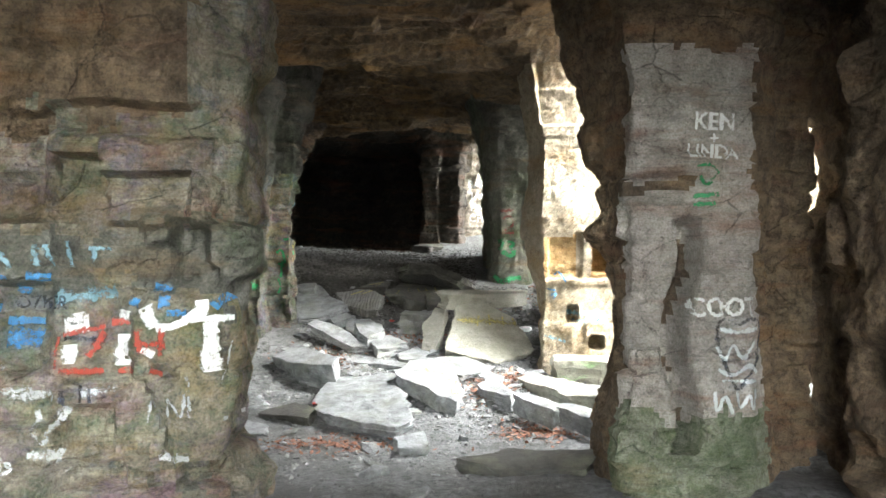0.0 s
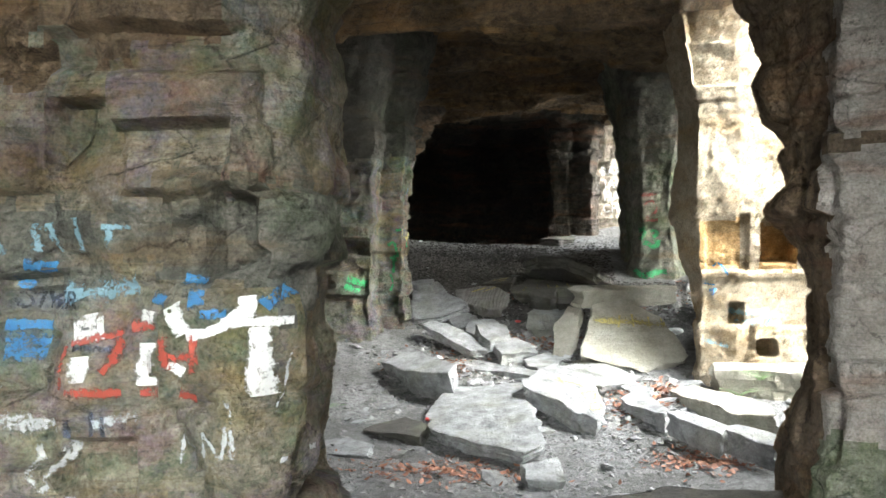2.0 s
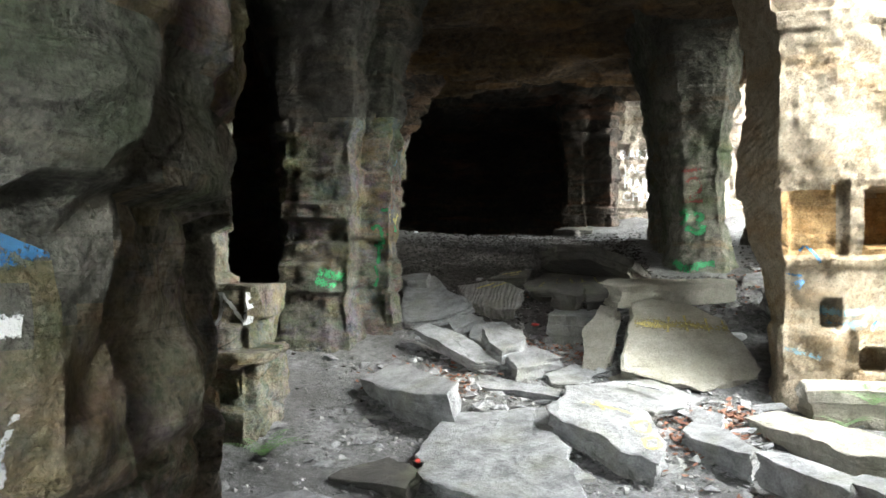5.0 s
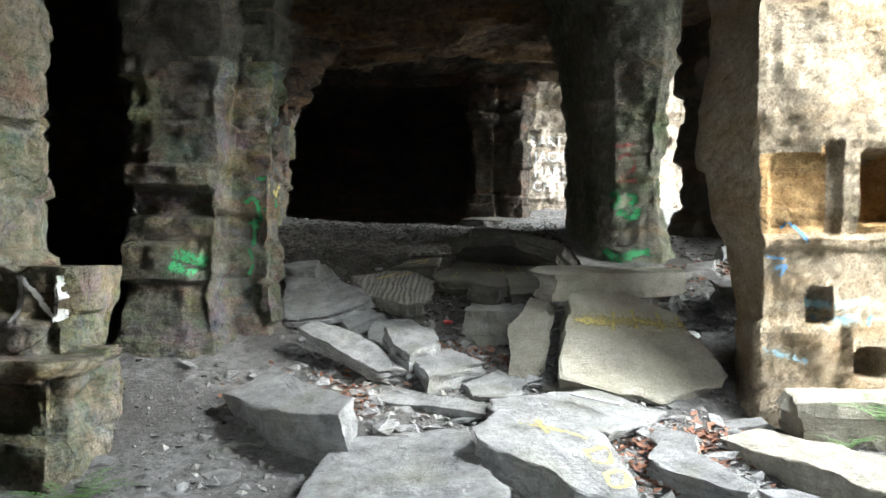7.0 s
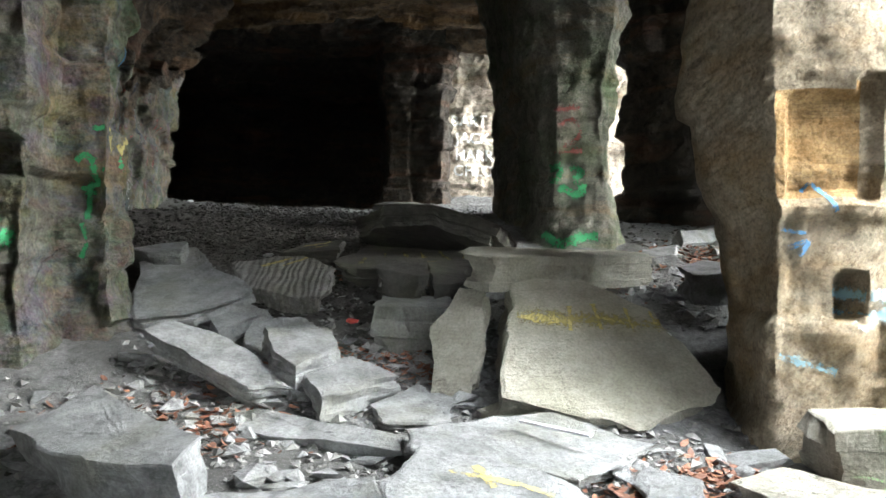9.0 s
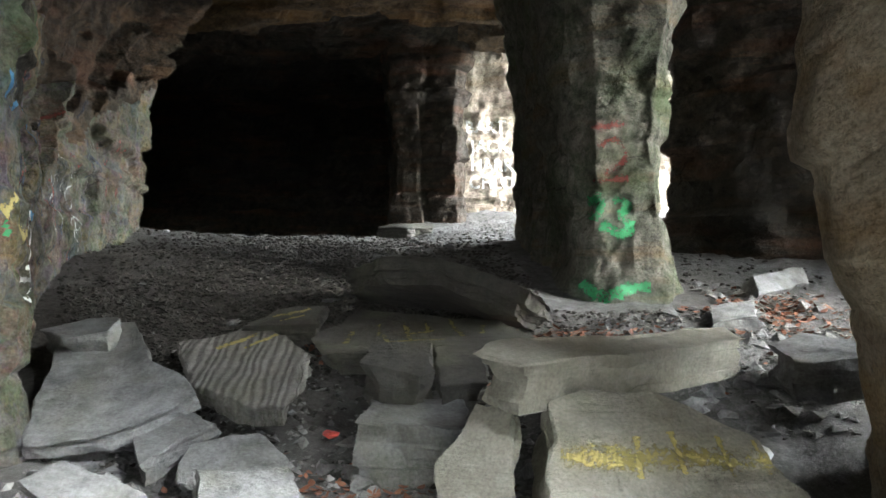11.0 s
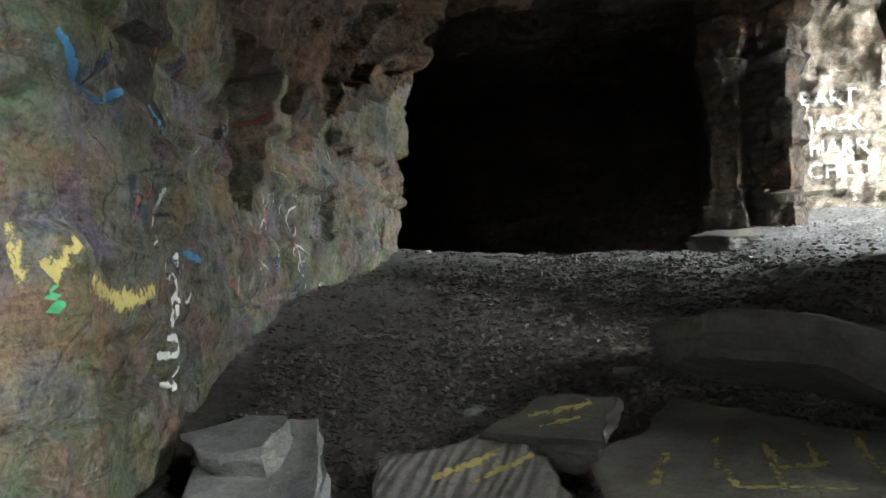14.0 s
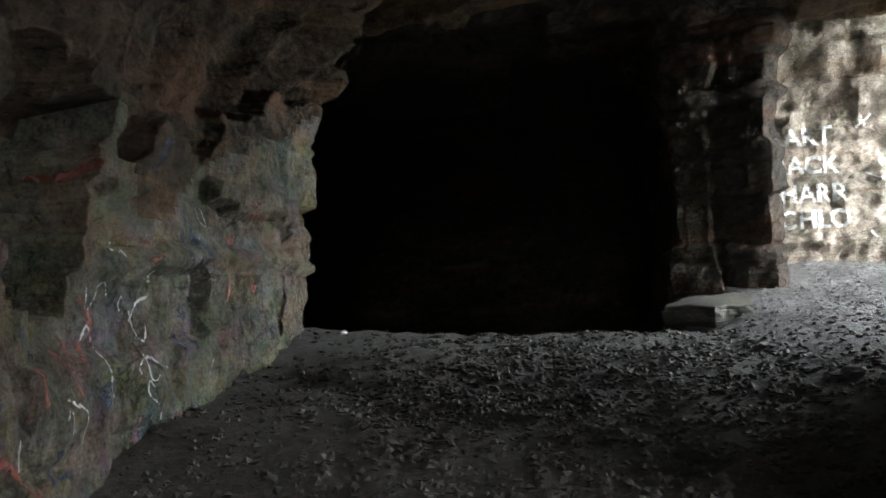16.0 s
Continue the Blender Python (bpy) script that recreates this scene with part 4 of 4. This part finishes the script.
spray(wall_entry, E_O, AHEAD, [(0.075, [(0.38, 1.08), (0.61, 1.13)]), (0.101, [(0.65, 1.15), (0.76, 1.16)]), (0.107, [(0.61, 1.1), (0.54, 0.97)]), (0.094, [(0.38, 0.89), (0.62, 0.89)]), (0.093, [(0.69, 0.89), (0.79, 0.89)]), (0.118, [(0.81, 1.12), (0.83, 0.99)]), (0.106, [(0.83, 1.04), (0.97, 1.04)]), (0.078, [(0.94, 1.13), (0.94, 0.98)]), (0.106, [(0.88, 0.91), (0.94, 0.88)]), (0.048, [(0.36, 1.07), (0.36, 0.9)])], P_RED, "red spray-painted letters")
spray(wall_entry, E_O, AHEAD, [(0.038, [(0.4, 1.14), (0.49, 1.15)]), (0.054, [(0.39, 1.06), (0.56, 1.06)]), (0.034, [(-0.16, 0.82), (-0.08, 0.83), (0.03, 0.82)]), (0.032, [(0.51, 0.82), (0.5, 0.72)]), (0.032, [(0.55, 0.8), (0.55, 0.72)]), (0.067, [(0.41, 0.79), (0.41, 0.7)]), (0.038, [(-0.03, 1.13), (-0.02, 1.1), (-0.05, 1.1)]), (0.110, [(-0.2, 0.51), (-0.12, 0.44)])], P_DARK, "faded dark scrawl")
letters(wall_entry, "O7KER", (-2.16, 4.6, 1.25), AHEAD, 0.095, P_DARK, "dark painted letters")
letters(wall_entry, "mis", (-2.28, 4.6, 0.41), AHEAD, 0.12, P_CHALK, "worn white letters")
letters(pillar_pale, "KEN", (2.03, 6.4, 2.54), AHEAD, 0.17, P_WHITE, "white painted name")
letters(pillar_pale, "+", (2.03, 6.4, 2.42), AHEAD, 0.13, P_WHITE, "white painted name")
letters(pillar_pale, "LINDA", (2.02, 6.4, 2.32), AHEAD, 0.14, P_WHITE, "white painted name")
letters(pillar_pale, "COOT", (2.13, 6.4, 1.16), AHEAD, 0.19, P_WHITE, "white painted name")
spray(pillar_pale, (1.4, 6.4, 0.0), AHEAD, [(0.060, [(0.84, 1.03), (0.75, 1.09), (0.66, 1.05), (0.65, 0.88), (0.84, 0.54)]), (0.060, [(0.84, 1.03), (0.97, 1.1), (1.07, 1.01), (1.06, 0.84), (0.86, 0.54)])], P_DARK, "dull painted heart")
spray(pillar_pale, (1.4, 6.4, 0.0), AHEAD, [(0.053, [(0.65, 0.88), (0.73, 0.75), (0.8, 0.92), (0.88, 0.75), (0.99, 0.9)]), (0.053, [(0.67, 0.71), (0.8, 0.64), (0.93, 0.75), (1.01, 0.67)]), (0.053, [(0.65, 0.54), (0.67, 0.36), (0.74, 0.54), (0.8, 0.37)]), (0.053, [(0.84, 0.54), (0.86, 0.37), (0.95, 0.54), (0.97, 0.36), (1.01, 0.54)]), (0.060, [(0.68, 1.01), (0.84, 0.97), (1.0, 1.01)]), (0.045, [(0.71, 0.62), (1.03, 0.6)])], P_CHALK, "worn white tags")
spray(pillar_pale, (1.4, 6.4, 0.0), AHEAD, [(0.045, [(0.48, 2.21), (0.61, 2.23), (0.68, 2.17)]), (0.045, [(0.51, 2.14), (0.57, 2.06), (0.67, 2.17)]), (0.075, [(0.47, 1.99), (0.67, 2.01)]), (0.075, [(0.48, 1.93), (0.64, 1.94)])], P_GREEN, "small green scribble")
spray(pillar_green, (0.8, 13.7, 0.0), AHEAD, [(0.135, [(0.04, 1.77), (0.14, 1.79), (0.06, 1.63)]), (0.135, [(0.19, 1.78), (0.3, 1.75), (0.21, 1.65), (0.31, 1.59)]), (0.135, [(0.1, 1.61), (0.25, 1.52), (0.29, 1.61)]), (0.162, [(-0.02, 1.22), (0.09, 1.1), (0.24, 1.18), (0.4, 1.19)])], P_GREEN, "bright green spray letters")
spray(pillar_green, (0.8, 13.7, 0.0), AHEAD, [(0.12, [(0.06, 2.26), (0.29, 2.28)]), (0.1, [(0.1, 2.13), (0.22, 2.2), (0.31, 2.05), (0.14, 1.94)]), (0.12, [(0.06, 1.9), (0.29, 1.91)])], P_DULLRED, "dull red spray letters")
spray(pillar_shelf, (-2.4, 11.5, 0.0), AHEAD, [(0.075, [(0.09, 1.54), (0.13, 1.58), (0.19, 1.56), (0.19, 1.4)]), (0.075, [(0.15, 1.44), (0.15, 1.21)]), (0.075, [(0.25, 1.48), (0.3, 1.6), (0.38, 1.65)]), (0.060, [(0.1, 1.4), (0.19, 1.36)]), (0.060, [(0.12, 1.19), (0.15, 1.07), (0.11, 0.99)]), (0.075, [(0.18, 1.73), (0.33, 1.74)])], P_GREEN, "green spray scrawl")
spray(pillar_shelf, (-2.4, 11.5, 0.0), AHEAD, [(0.090, [(0.35, 1.79), (0.36, 1.7)]), (0.075, [(0.34, 1.76), (0.38, 1.72)]), (0.135, [(0.4, 1.69), (0.43, 1.64)])], P_YELLOW, "yellow spray tag")
spray(pillar_shelf, (-3.2, 11.1, 0.0), AHEAD, [(0.210, [(0.52, 1.16), (0.74, 1.07)]), (0.180, [(0.49, 1.07), (0.65, 1.0)])], P_GREEN, "green spray haze")
spray(ledge_upper, (-2.84, 9.4, 0.9), AHEAD, [(0.06, [(-0.1, -0.12), (-0.09, 0.12)]), (0.06, [(-0.09, 0.12), (0.09, -0.12)]), (0.06, [(0.09, -0.12), (0.1, 0.12)]), (0.06, [(-0.2, 0.11), (-0.3, 0.08), (-0.3, -0.06), (-0.2, -0.1)])], P_CHALK, "white painted letters")
spray(pillar_stepped, (-3.8, 9.6, 0.0), AHEAD, [(0.075, [(0.35, 1.46), (0.37, 1.63), (0.44, 1.53)]), (0.075, [(0.53, 1.39), (0.52, 1.56)]), (0.075, [(0.72, 1.16), (0.81, 1.21)]), (0.060, [(0.24, 0.77), (0.61, 0.79)])], P_WORN, "worn white marks")
spray(pillar_stepped, (-3.8, 9.6, 0.0), AHEAD, [(0.300, [(0.27, 2.52), (0.38, 2.23)]), (0.180, [(0.38, 2.09), (0.42, 1.91)])], P_YELLOW, "yellow spray haze")
spray(pillar_hewn, (1.2, 10.3, 0.0), AHEAD, [(0.033, [(0.15, 1.31), (0.18, 1.36), (0.22, 1.32)]), (0.041, [(0.22, 1.33), (0.28, 1.22)]), (0.050, [(0.08, 1.05), (0.18, 1.1), (0.13, 1.02)]), (0.033, [(0.05, 1.14), (0.16, 1.12)]), (0.041, [(0.64, 0.72), (0.7, 0.78)])], P_BLUE, "blue spray tag")
spray(pillar_hewn, (1.2, 10.3, 0.0), AHEAD, [(0.150, [(0.31, 0.86), (0.45, 0.83), (0.68, 0.88)]), (0.150, [(0.36, 0.72), (0.62, 0.77)]), (0.090, [(0.02, 0.57), (0.28, 0.5)])], P_PALEBLUE, "pale blue spray haze")
for word, x, z in (("BART", 0.77, 3.26), ("JACK", 0.83, 2.97), ("HARR", 0.86, 2.69), ("CHLO", 0.85, 2.43)):
    letters(wall_daylit, word, (x, 20.6, z), AHEAD, 0.25, P_CHALK, "white painted name")
spray(wall_daylit, (0.4, 20.6, 0.0), AHEAD, scrawl(rnd, 0.9, 2.2, 3.0, 3.6, 50, 0.035), P_CHALK, "dense white scrawl")
spray(pillar_shelf, (-2.6, 13.5, 0.0), (-1, 0.25, 0), scrawl(rnd, -0.9, 1.4, 2.6, 2.5, 26, 0.025), P_WORN, "worn pale tags")
spray(pillar_shelf, (-2.6, 13.5, 0.0), (-1, 0.25, 0), scrawl(rnd, -1.3, 1.4, 2.6, 2.5, 30, 0.08), P_DULLRED, "dull red tags")
spray(pillar_shelf, (-2.6, 13.5, 0.0), (-1, 0.25, 0), scrawl(rnd, -1.4, 1.4, 2.0, 2.7, 26, 0.08), P_DARK, "dark blue tags")
def up_the_wall(strokes):
    """Strokes of a line of writing turned to run up the wall."""
    return [(w, [(0.1 * a - 0.7 * b, 0.55 * a) for a, b in pts]) for w, pts in strokes]


spray(pillar_shelf, (-2.35, 12.7, 1.2), (-1, 0.3, 0), up_the_wall([
    (0.053, [(0.0, 0.15), (0.0, 0.0)]), (0.053, [(0.0, 0.0), (0.11, 0.0)]), (0.053, [(0.2, 0.15), (0.19, 0.03), (0.25, -0.01), (0.31, 0.03), (0.31, 0.13)]),
    (0.053, [(0.5, 0.12), (0.44, 0.16), (0.38, 0.08), (0.42, 0.0), (0.52, 0.01)]), (0.045, [(0.55, 0.14), (0.6, 0.06), (0.7, 0.1)]), (0.045, [(0.6, 0.06), (0.54, -0.03)]),
    (0.038, [(0.8, 0.08), (0.84, 0.1), (0.86, 0.05), (0.8, 0.04), (0.8, 0.08)])]), P_CHALK, "white painted word running up the wall")
DOWN = (0, 0, -1)
spray(ROCKS[1], (0.0, 9.4, 0.5), DOWN, [(0.068, [(-0.3, 0.25), (-0.1, 0.2), (0.05, 0.1)]), (0.068, [(-0.2, 0.3), (-0.15, 0.15)]), (0.060, [(0.05, 0.0), (0.15, 0.05), (0.15, -0.1), (0.05, -0.12), (0.03, 0.0)]),
                                        (0.060, [(0.1, -0.2), (0.2, -0.15), (0.2, -0.3), (0.1, -0.32), (0.1, -0.2)])], P_YELLOW, "pale yellow looping paint")
BIG = next(o for o in ROCKS if abs(o.location.x - 0.6) < 0.25 and abs(o.location.y - 11.0) < 0.3)
spray(BIG, (0.3, 10.9, 1.0), (0, 0.5, -0.8), [(0.3, [(-0.14, 0.02), (0.12, -0.02)]), (0.22, [(0.1, -0.02), (0.75, 0.0)])], P_OLDYELLOW, "faded yellow paint haze")
spray(BIG, (0.3, 10.9, 1.0), (0, 0.5, -0.8), [(0.17, [(-0.12, 0.0), (0.08, -0.03)]), (0.05, [(0.15, 0.08), (0.13, -0.1)]), (0.05, [(0.28, 0.1), (0.3, -0.08)]), (0.05, [(0.3, 0.0), (0.45, -0.02)]), (0.05, [(0.46, 0.1), (0.48, -0.08)]), (0.05, [(0.6, 0.09), (0.62, -0.06)])], P_YELLOW, "yellow paint splash")
spray(ROCKS[18], (-0.3, 12.6, 1.3), DOWN, [(0.08, [(-0.4, 0.12), (-0.42, -0.1)]), (0.07, [(-0.25, 0.1), (-0.2, -0.1)]), (0.07, [(-0.1, 0.1), (-0.08, -0.12)]), (0.07, [(-0.1, 0.0), (0.05, 0.02)]),
                                           (0.08, [(0.15, 0.08), (0.2, -0.1)]), (0.08, [(0.32, 0.06), (0.3, -0.08)])], P_OLDYELLOW, "faded yellow letters")
RIP = next(o for o in ROCKS if o.data.materials[0] == M_RIPPLE)
spray(RIP, (-1.25, 12.6, 1.2), DOWN, [(0.12, [(-0.15, -0.05), (0.05, 0.1)]), (0.1, [(0.0, -0.08), (0.15, 0.05)])], P_YELLOW, "faded yellow paint")


# ---- loose stones, grit, dead leaves ----
def stone_mesh(seed, flat):
    bm = bmesh.new()
    bmesh.ops.create_icosphere(bm, subdivisions=1, radius=0.5)
    r = random.Random(seed)
    for v in bm.verts:
        v.co *= r.uniform(0.7, 1.2)
        v.co.z *= flat
        v.co.x *= 1.3
    me = bpy.data.meshes.new("stone")
    bm.to_mesh(me)
    bm.free()
    me.materials.append(M_SLAB)
    return me


STONE_MESHES = [stone_mesh(k, 0.3 + 0.06 * k) for k in range(7)]
GROUND_TREE = skin_of(ground)


def on_ground(x, y):
    hit, n, _, _ = GROUND_TREE.ray_cast(Vector((x, y, 3.4)), Vector((0, 0, -1)))
    return hit.z if hit else floor_z(x, y)


def open_floor(x, y):
    """Clear of the pillars and walls."""
    if y < 6.7 and x < -1.0 or x > 1.2 and (y < 8.2 or 10.1 < y < 11.9):
        return False
    if y > 11 and x < -2.0 - max(0, y - 12) * 0.4:
        return False
    return not (0.5 < x < 1.6 and 13.4 < y < 16.8)


rnd = random.Random(8)
placed = 0
while placed < 260:
    x, y = rnd.uniform(-2.6, 2.3), rnd.choice((rnd.uniform(5.6, 12.5), rnd.uniform(8.5, 11.5), rnd.uniform(10, 18)))
    if not open_floor(x, y):
        continue
    k = 0.04 + 0.16 * rnd.random() ** 3
    if y > 13:
        k *= 0.6
    ob = new("stone", rnd.choice(STONE_MESHES))
    ob.matrix_basis = pose(x, y, on_ground(x, y) + k * 0.06, rnd.uniform(-15, 15), rnd.uniform(-15, 15), rnd.uniform(0, 360)) @ Matrix.Diagonal((k * 1.4, k, k, 1))
    tagged(ob, "small broken grey stone lying on the grit", "stone", "loose stones", "thing")
    placed += 1


def scatter(name, count, spots, size, material, label, category, leaf=False, seed=1):
    """Many small pieces in one mesh: grit or leaves."""
    r = random.Random(seed)
    verts, faces = [], []
    for _ in range(count):
        cx, cy, sx, sy = r.choice(spots)
        x, y = r.gauss(cx, sx), r.gauss(cy, sy)
        if not open_floor(x, y):
            continue
        # lie on whatever is there
        z = on_ground(x, y) + 0.004
        k = size * r.uniform(0.5, 1.5)
        m = pose(x, y, z, r.uniform(-30, 30), r.uniform(-30, 30), r.uniform(0, 360))
        b = len(verts)
        if leaf:
            shape = [(-1, 0, 0.1), (-0.4, 0.45, 0), (0.4, 0.4, 0.08), (1, 0, 0.25), (0.4, -0.4, 0.08), (-0.4, -0.45, 0)]
            verts += [m @ (Vector(p) * k + Vector((0, 0, k * 0.3))) for p in shape]
            faces += [(b, b + 1, b + 4 - 0, b + 5), (b + 1, b + 2, b + 3, b + 4)]
        else:
            w = [r.uniform(0.6, 1.2) for _ in range(6)]
            verts += [m @ (Vector(p) * k) for p in ((w[0], 0, 0), (0, w[1], 0), (-w[2], 0, 0), (0, -w[3], 0), (0.1, 0.1, 0.6 * w[4]), (0, 0, -0.3))]
            faces += [(b, b + 1, b + 4), (b + 1, b + 2, b + 4), (b + 2, b + 3, b + 4), (b + 3, b, b + 4), (b + 1, b, b + 5), (b + 2, b + 1, b + 5), (b + 3, b + 2, b + 5), (b, b + 3, b + 5)]
    return tagged(mesh_object(name, verts, faces, material), label, category, kind="stuff")


scatter("gravel", 9000, [(-0.8, 8.0, 1.2, 1.4), (-1.2, 10.5, 0.8, 1.0), (0.6, 10, 0.6, 1.0), (-0.5, 11.6, 1.2, 0.6), (1.4, 13.0, 0.5, 0.6), (0.9, 18.5, 0.6, 1.0)],
        0.014, M_STONE, "loose grey grit and chips on the floor", "gravel", seed=3)
scatter("rubble", 520, [(-1.5, 10.9, 0.5, 0.25), (-0.5, 11.2, 0.5, 0.25), (-0.9, 9.9, 0.7, 0.5), (0.4, 9.9, 0.35, 0.4), (1.2, 12.3, 0.35, 0.3), (-1.2, 11.7, 0.6, 0.2), (0.9, 9.3, 0.4, 0.4), (1.7, 13.3, 0.3, 0.4)],
        0.06, M_SLAB, "broken angular grey rubble between the slabs", "rubble", seed=12)
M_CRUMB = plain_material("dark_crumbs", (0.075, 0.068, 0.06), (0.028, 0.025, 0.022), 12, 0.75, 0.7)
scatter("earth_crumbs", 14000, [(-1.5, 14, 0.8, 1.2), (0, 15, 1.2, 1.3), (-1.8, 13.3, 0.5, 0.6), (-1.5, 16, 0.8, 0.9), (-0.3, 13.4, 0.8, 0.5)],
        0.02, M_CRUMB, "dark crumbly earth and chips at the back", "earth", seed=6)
scatter("stone_chips", 1500, [(-0.8, 8.0, 1.0, 1.0), (-1.2, 10.5, 0.6, 0.7), (0.4, 9.9, 0.5, 0.7), (-0.5, 11.3, 0.8, 0.5)],
        0.028, M_STONE, "broken grey stone chips", "stone chips", seed=7)
scatter("leaf_litter", 3600, [(0.45, 9.75, 0.2, 0.22), (0.95, 10.1, 0.2, 0.1), (0.75, 12.75, 0.35, 0.22), (1.0, 8.5, 0.2, 0.15), (-1.0, 8.0, 0.35, 0.15), (-1.5, 10.7, 0.3, 0.2), (-0.6, 11.45, 0.3, 0.15),
                              (1.9, 13.3, 0.25, 0.2), (-0.2, 12.9, 0.4, 0.12)],
        0.026, M_LEAF, "brown dead leaves drifted between the stones", "leaves", leaf=True, seed=4)


# ---- ferns and moss tufts ----
def fern(x, y, z, size, seed, label):
    r = random.Random(seed)
    base = new("fern")
    base.location = (x, y, z)
    for _ in range(9):
        a, rise = r.uniform(0, 2 * math.pi), r.uniform(0.5, 1.0)
        verts, faces = [], []
        for k in range(14):
            f = k / 14
            p = Vector((math.cos(a) * f * size, math.sin(a) * f * size, size * rise * (f - 0.7 * f * f)))
            side = Vector((-math.sin(a), math.cos(a), 0)) * size * 0.24 * (1 - f) * (0.4 + f)
            fwd = Vector((math.cos(a), math.sin(a), 0.1)) * size * 0.035
            for sgn in (1, -1):
                b = len(verts)
                verts += [p, p + side * sgn * 0.5 + fwd, p + side * sgn + fwd * 0.5, p + side * sgn * 0.5 - fwd]
                faces.append((b, b + 1, b + 2, b + 3))
        mesh_object("frond", verts, faces, M_FERN, base)
    return tagged(base, label, "fern", "ferns", "thing")


fern(1.7, 9.86, 0.24, 0.3, 1, "small green fern at the foot of the hewn pillar")
fern(1.5, 9.8, on_ground(1.5, 9.8) + 0.1, 0.22, 2, "small green fern at the foot of the hewn pillar")
fern(1.75, 8.0, on_ground(1.75, 8.0), 0.28, 3, "low green fern beside the fallen blocks")
fern(-2.42, 9.0, on_ground(-2.42, 9.0) + 0.02, 0.34, 4, "dark green fern at the foot of the stepped pillar")


spray(pillar_shelf, (-2.3, 12.2, 0.0), (-1, 0.35, 0), [(0.12, [(-0.45, 1.75), (-0.42, 1.6)]), (0.14, [(-0.2, 1.6), (0.0, 1.52), (0.25, 1.55)]), (0.1, [(-0.35, 1.62), (-0.25, 1.7)])], P_YELLOW, "yellow spray tag")
spray(pillar_shelf, (-2.3, 12.2, 0.0), (-1, 0.35, 0), [(0.05, [(-0.3, 2.25), (-0.1, 2.1), (0.1, 2.2)]), (0.05, [(0.3, 2.2), (0.5, 2.05)]), (0.05, [(0.5, 1.7), (0.8, 1.65)])], P_BLUE, "blue spray tag")


# ---- bits of litter ----
def stick(x, y, z, length, yaw):
    bm = bmesh.new()
    bmesh.ops.create_cube(bm, size=1)
    for v in bm.verts:
        v.co = Vector((v.co.x * length, v.co.y * 0.03, v.co.z * 0.012))
    bmesh.ops.bevel(bm, geom=bm.edges[:], offset=0.003, segments=1)
    me = bpy.data.meshes.new("stick")
    bm.to_mesh(me)
    bm.free()
    me.materials.append(M_PALE)
    ob = new("stick", me)
    ob.matrix_basis = pose(x, y, z, 0, 4, yaw)
    return tagged(ob, "pale flat stick lying on a grey slab", "stick", kind="thing")


M_PALE = plain_material("pale_litter", (0.75, 0.76, 0.78), (0.55, 0.58, 0.62), 30, 0.4)
M_REDBIT = plain_material("red_litter", (0.5, 0.06, 0.05), (0.3, 0.04, 0.03), 30, 0.5)
stick(0.2, 10.25, 0.27, 0.34, -38)


def wrapper(x, y, z, size, material, seed, label):
    bm = bmesh.new()
    bmesh.ops.create_icosphere(bm, subdivisions=2, radius=size)
    for v in bm.verts:
        v.co *= 1 + 0.5 * noise.noise(v.co * (3 / size) + Vector((seed, 0, 0)))
        v.co.z *= 0.45
    me = bpy.data.meshes.new("wrapper")
    bm.to_mesh(me)
    bm.free()
    me.materials.append(material)
    ob = new("wrapper", me)
    ob.location = (x, y, z)
    return tagged(ob, label, "litter", "litter", "thing")


wrapper(1.12, 11.75, on_ground(1.12, 11.75) + 0.03, 0.09, M_PALE, 1, "crumpled pale plastic bag among the rocks")
wrapper(-2.97, 17.2, on_ground(-2.97, 17.2) + 0.02, 0.035, M_PALE, 2, "small crumpled white paper cup on dark earth")
wrapper(-0.75, 11.95, on_ground(-0.75, 11.95) + 0.05, 0.04, M_REDBIT, 3, "small crushed red can between slabs")
wrapper(-1.35, 9.0, on_ground(-1.75, 9.4) + 0.02, 0.03, M_REDBIT, 4, "scrap of red plastic on the grit")

# faded yellow marks on the dark slabs at the back
spray(ROCKS[18], (-0.3, 12.7, 1.3), DOWN, [(0.05, [(-0.25, 0.1), (-0.25, -0.1)]), (0.05, [(-0.12, 0.1), (-0.1, -0.1)]), (0.05, [(0.0, 0.1), (0.02, -0.1)]), (0.05, [(0.14, 0.1), (0.16, -0.08)]), (0.04, [(-0.2, -0.2), (0.1, -0.22)])], P_OLDYELLOW, "faded yellow marks")
spray(ROCKS[17], (-1.05, 12.85, 1.3), DOWN, [(0.14, [(-0.1, 0.0), (0.1, 0.08)]), (0.1, [(-0.05, -0.08), (0.08, -0.04)])], P_YELLOW, "yellow spray patch")
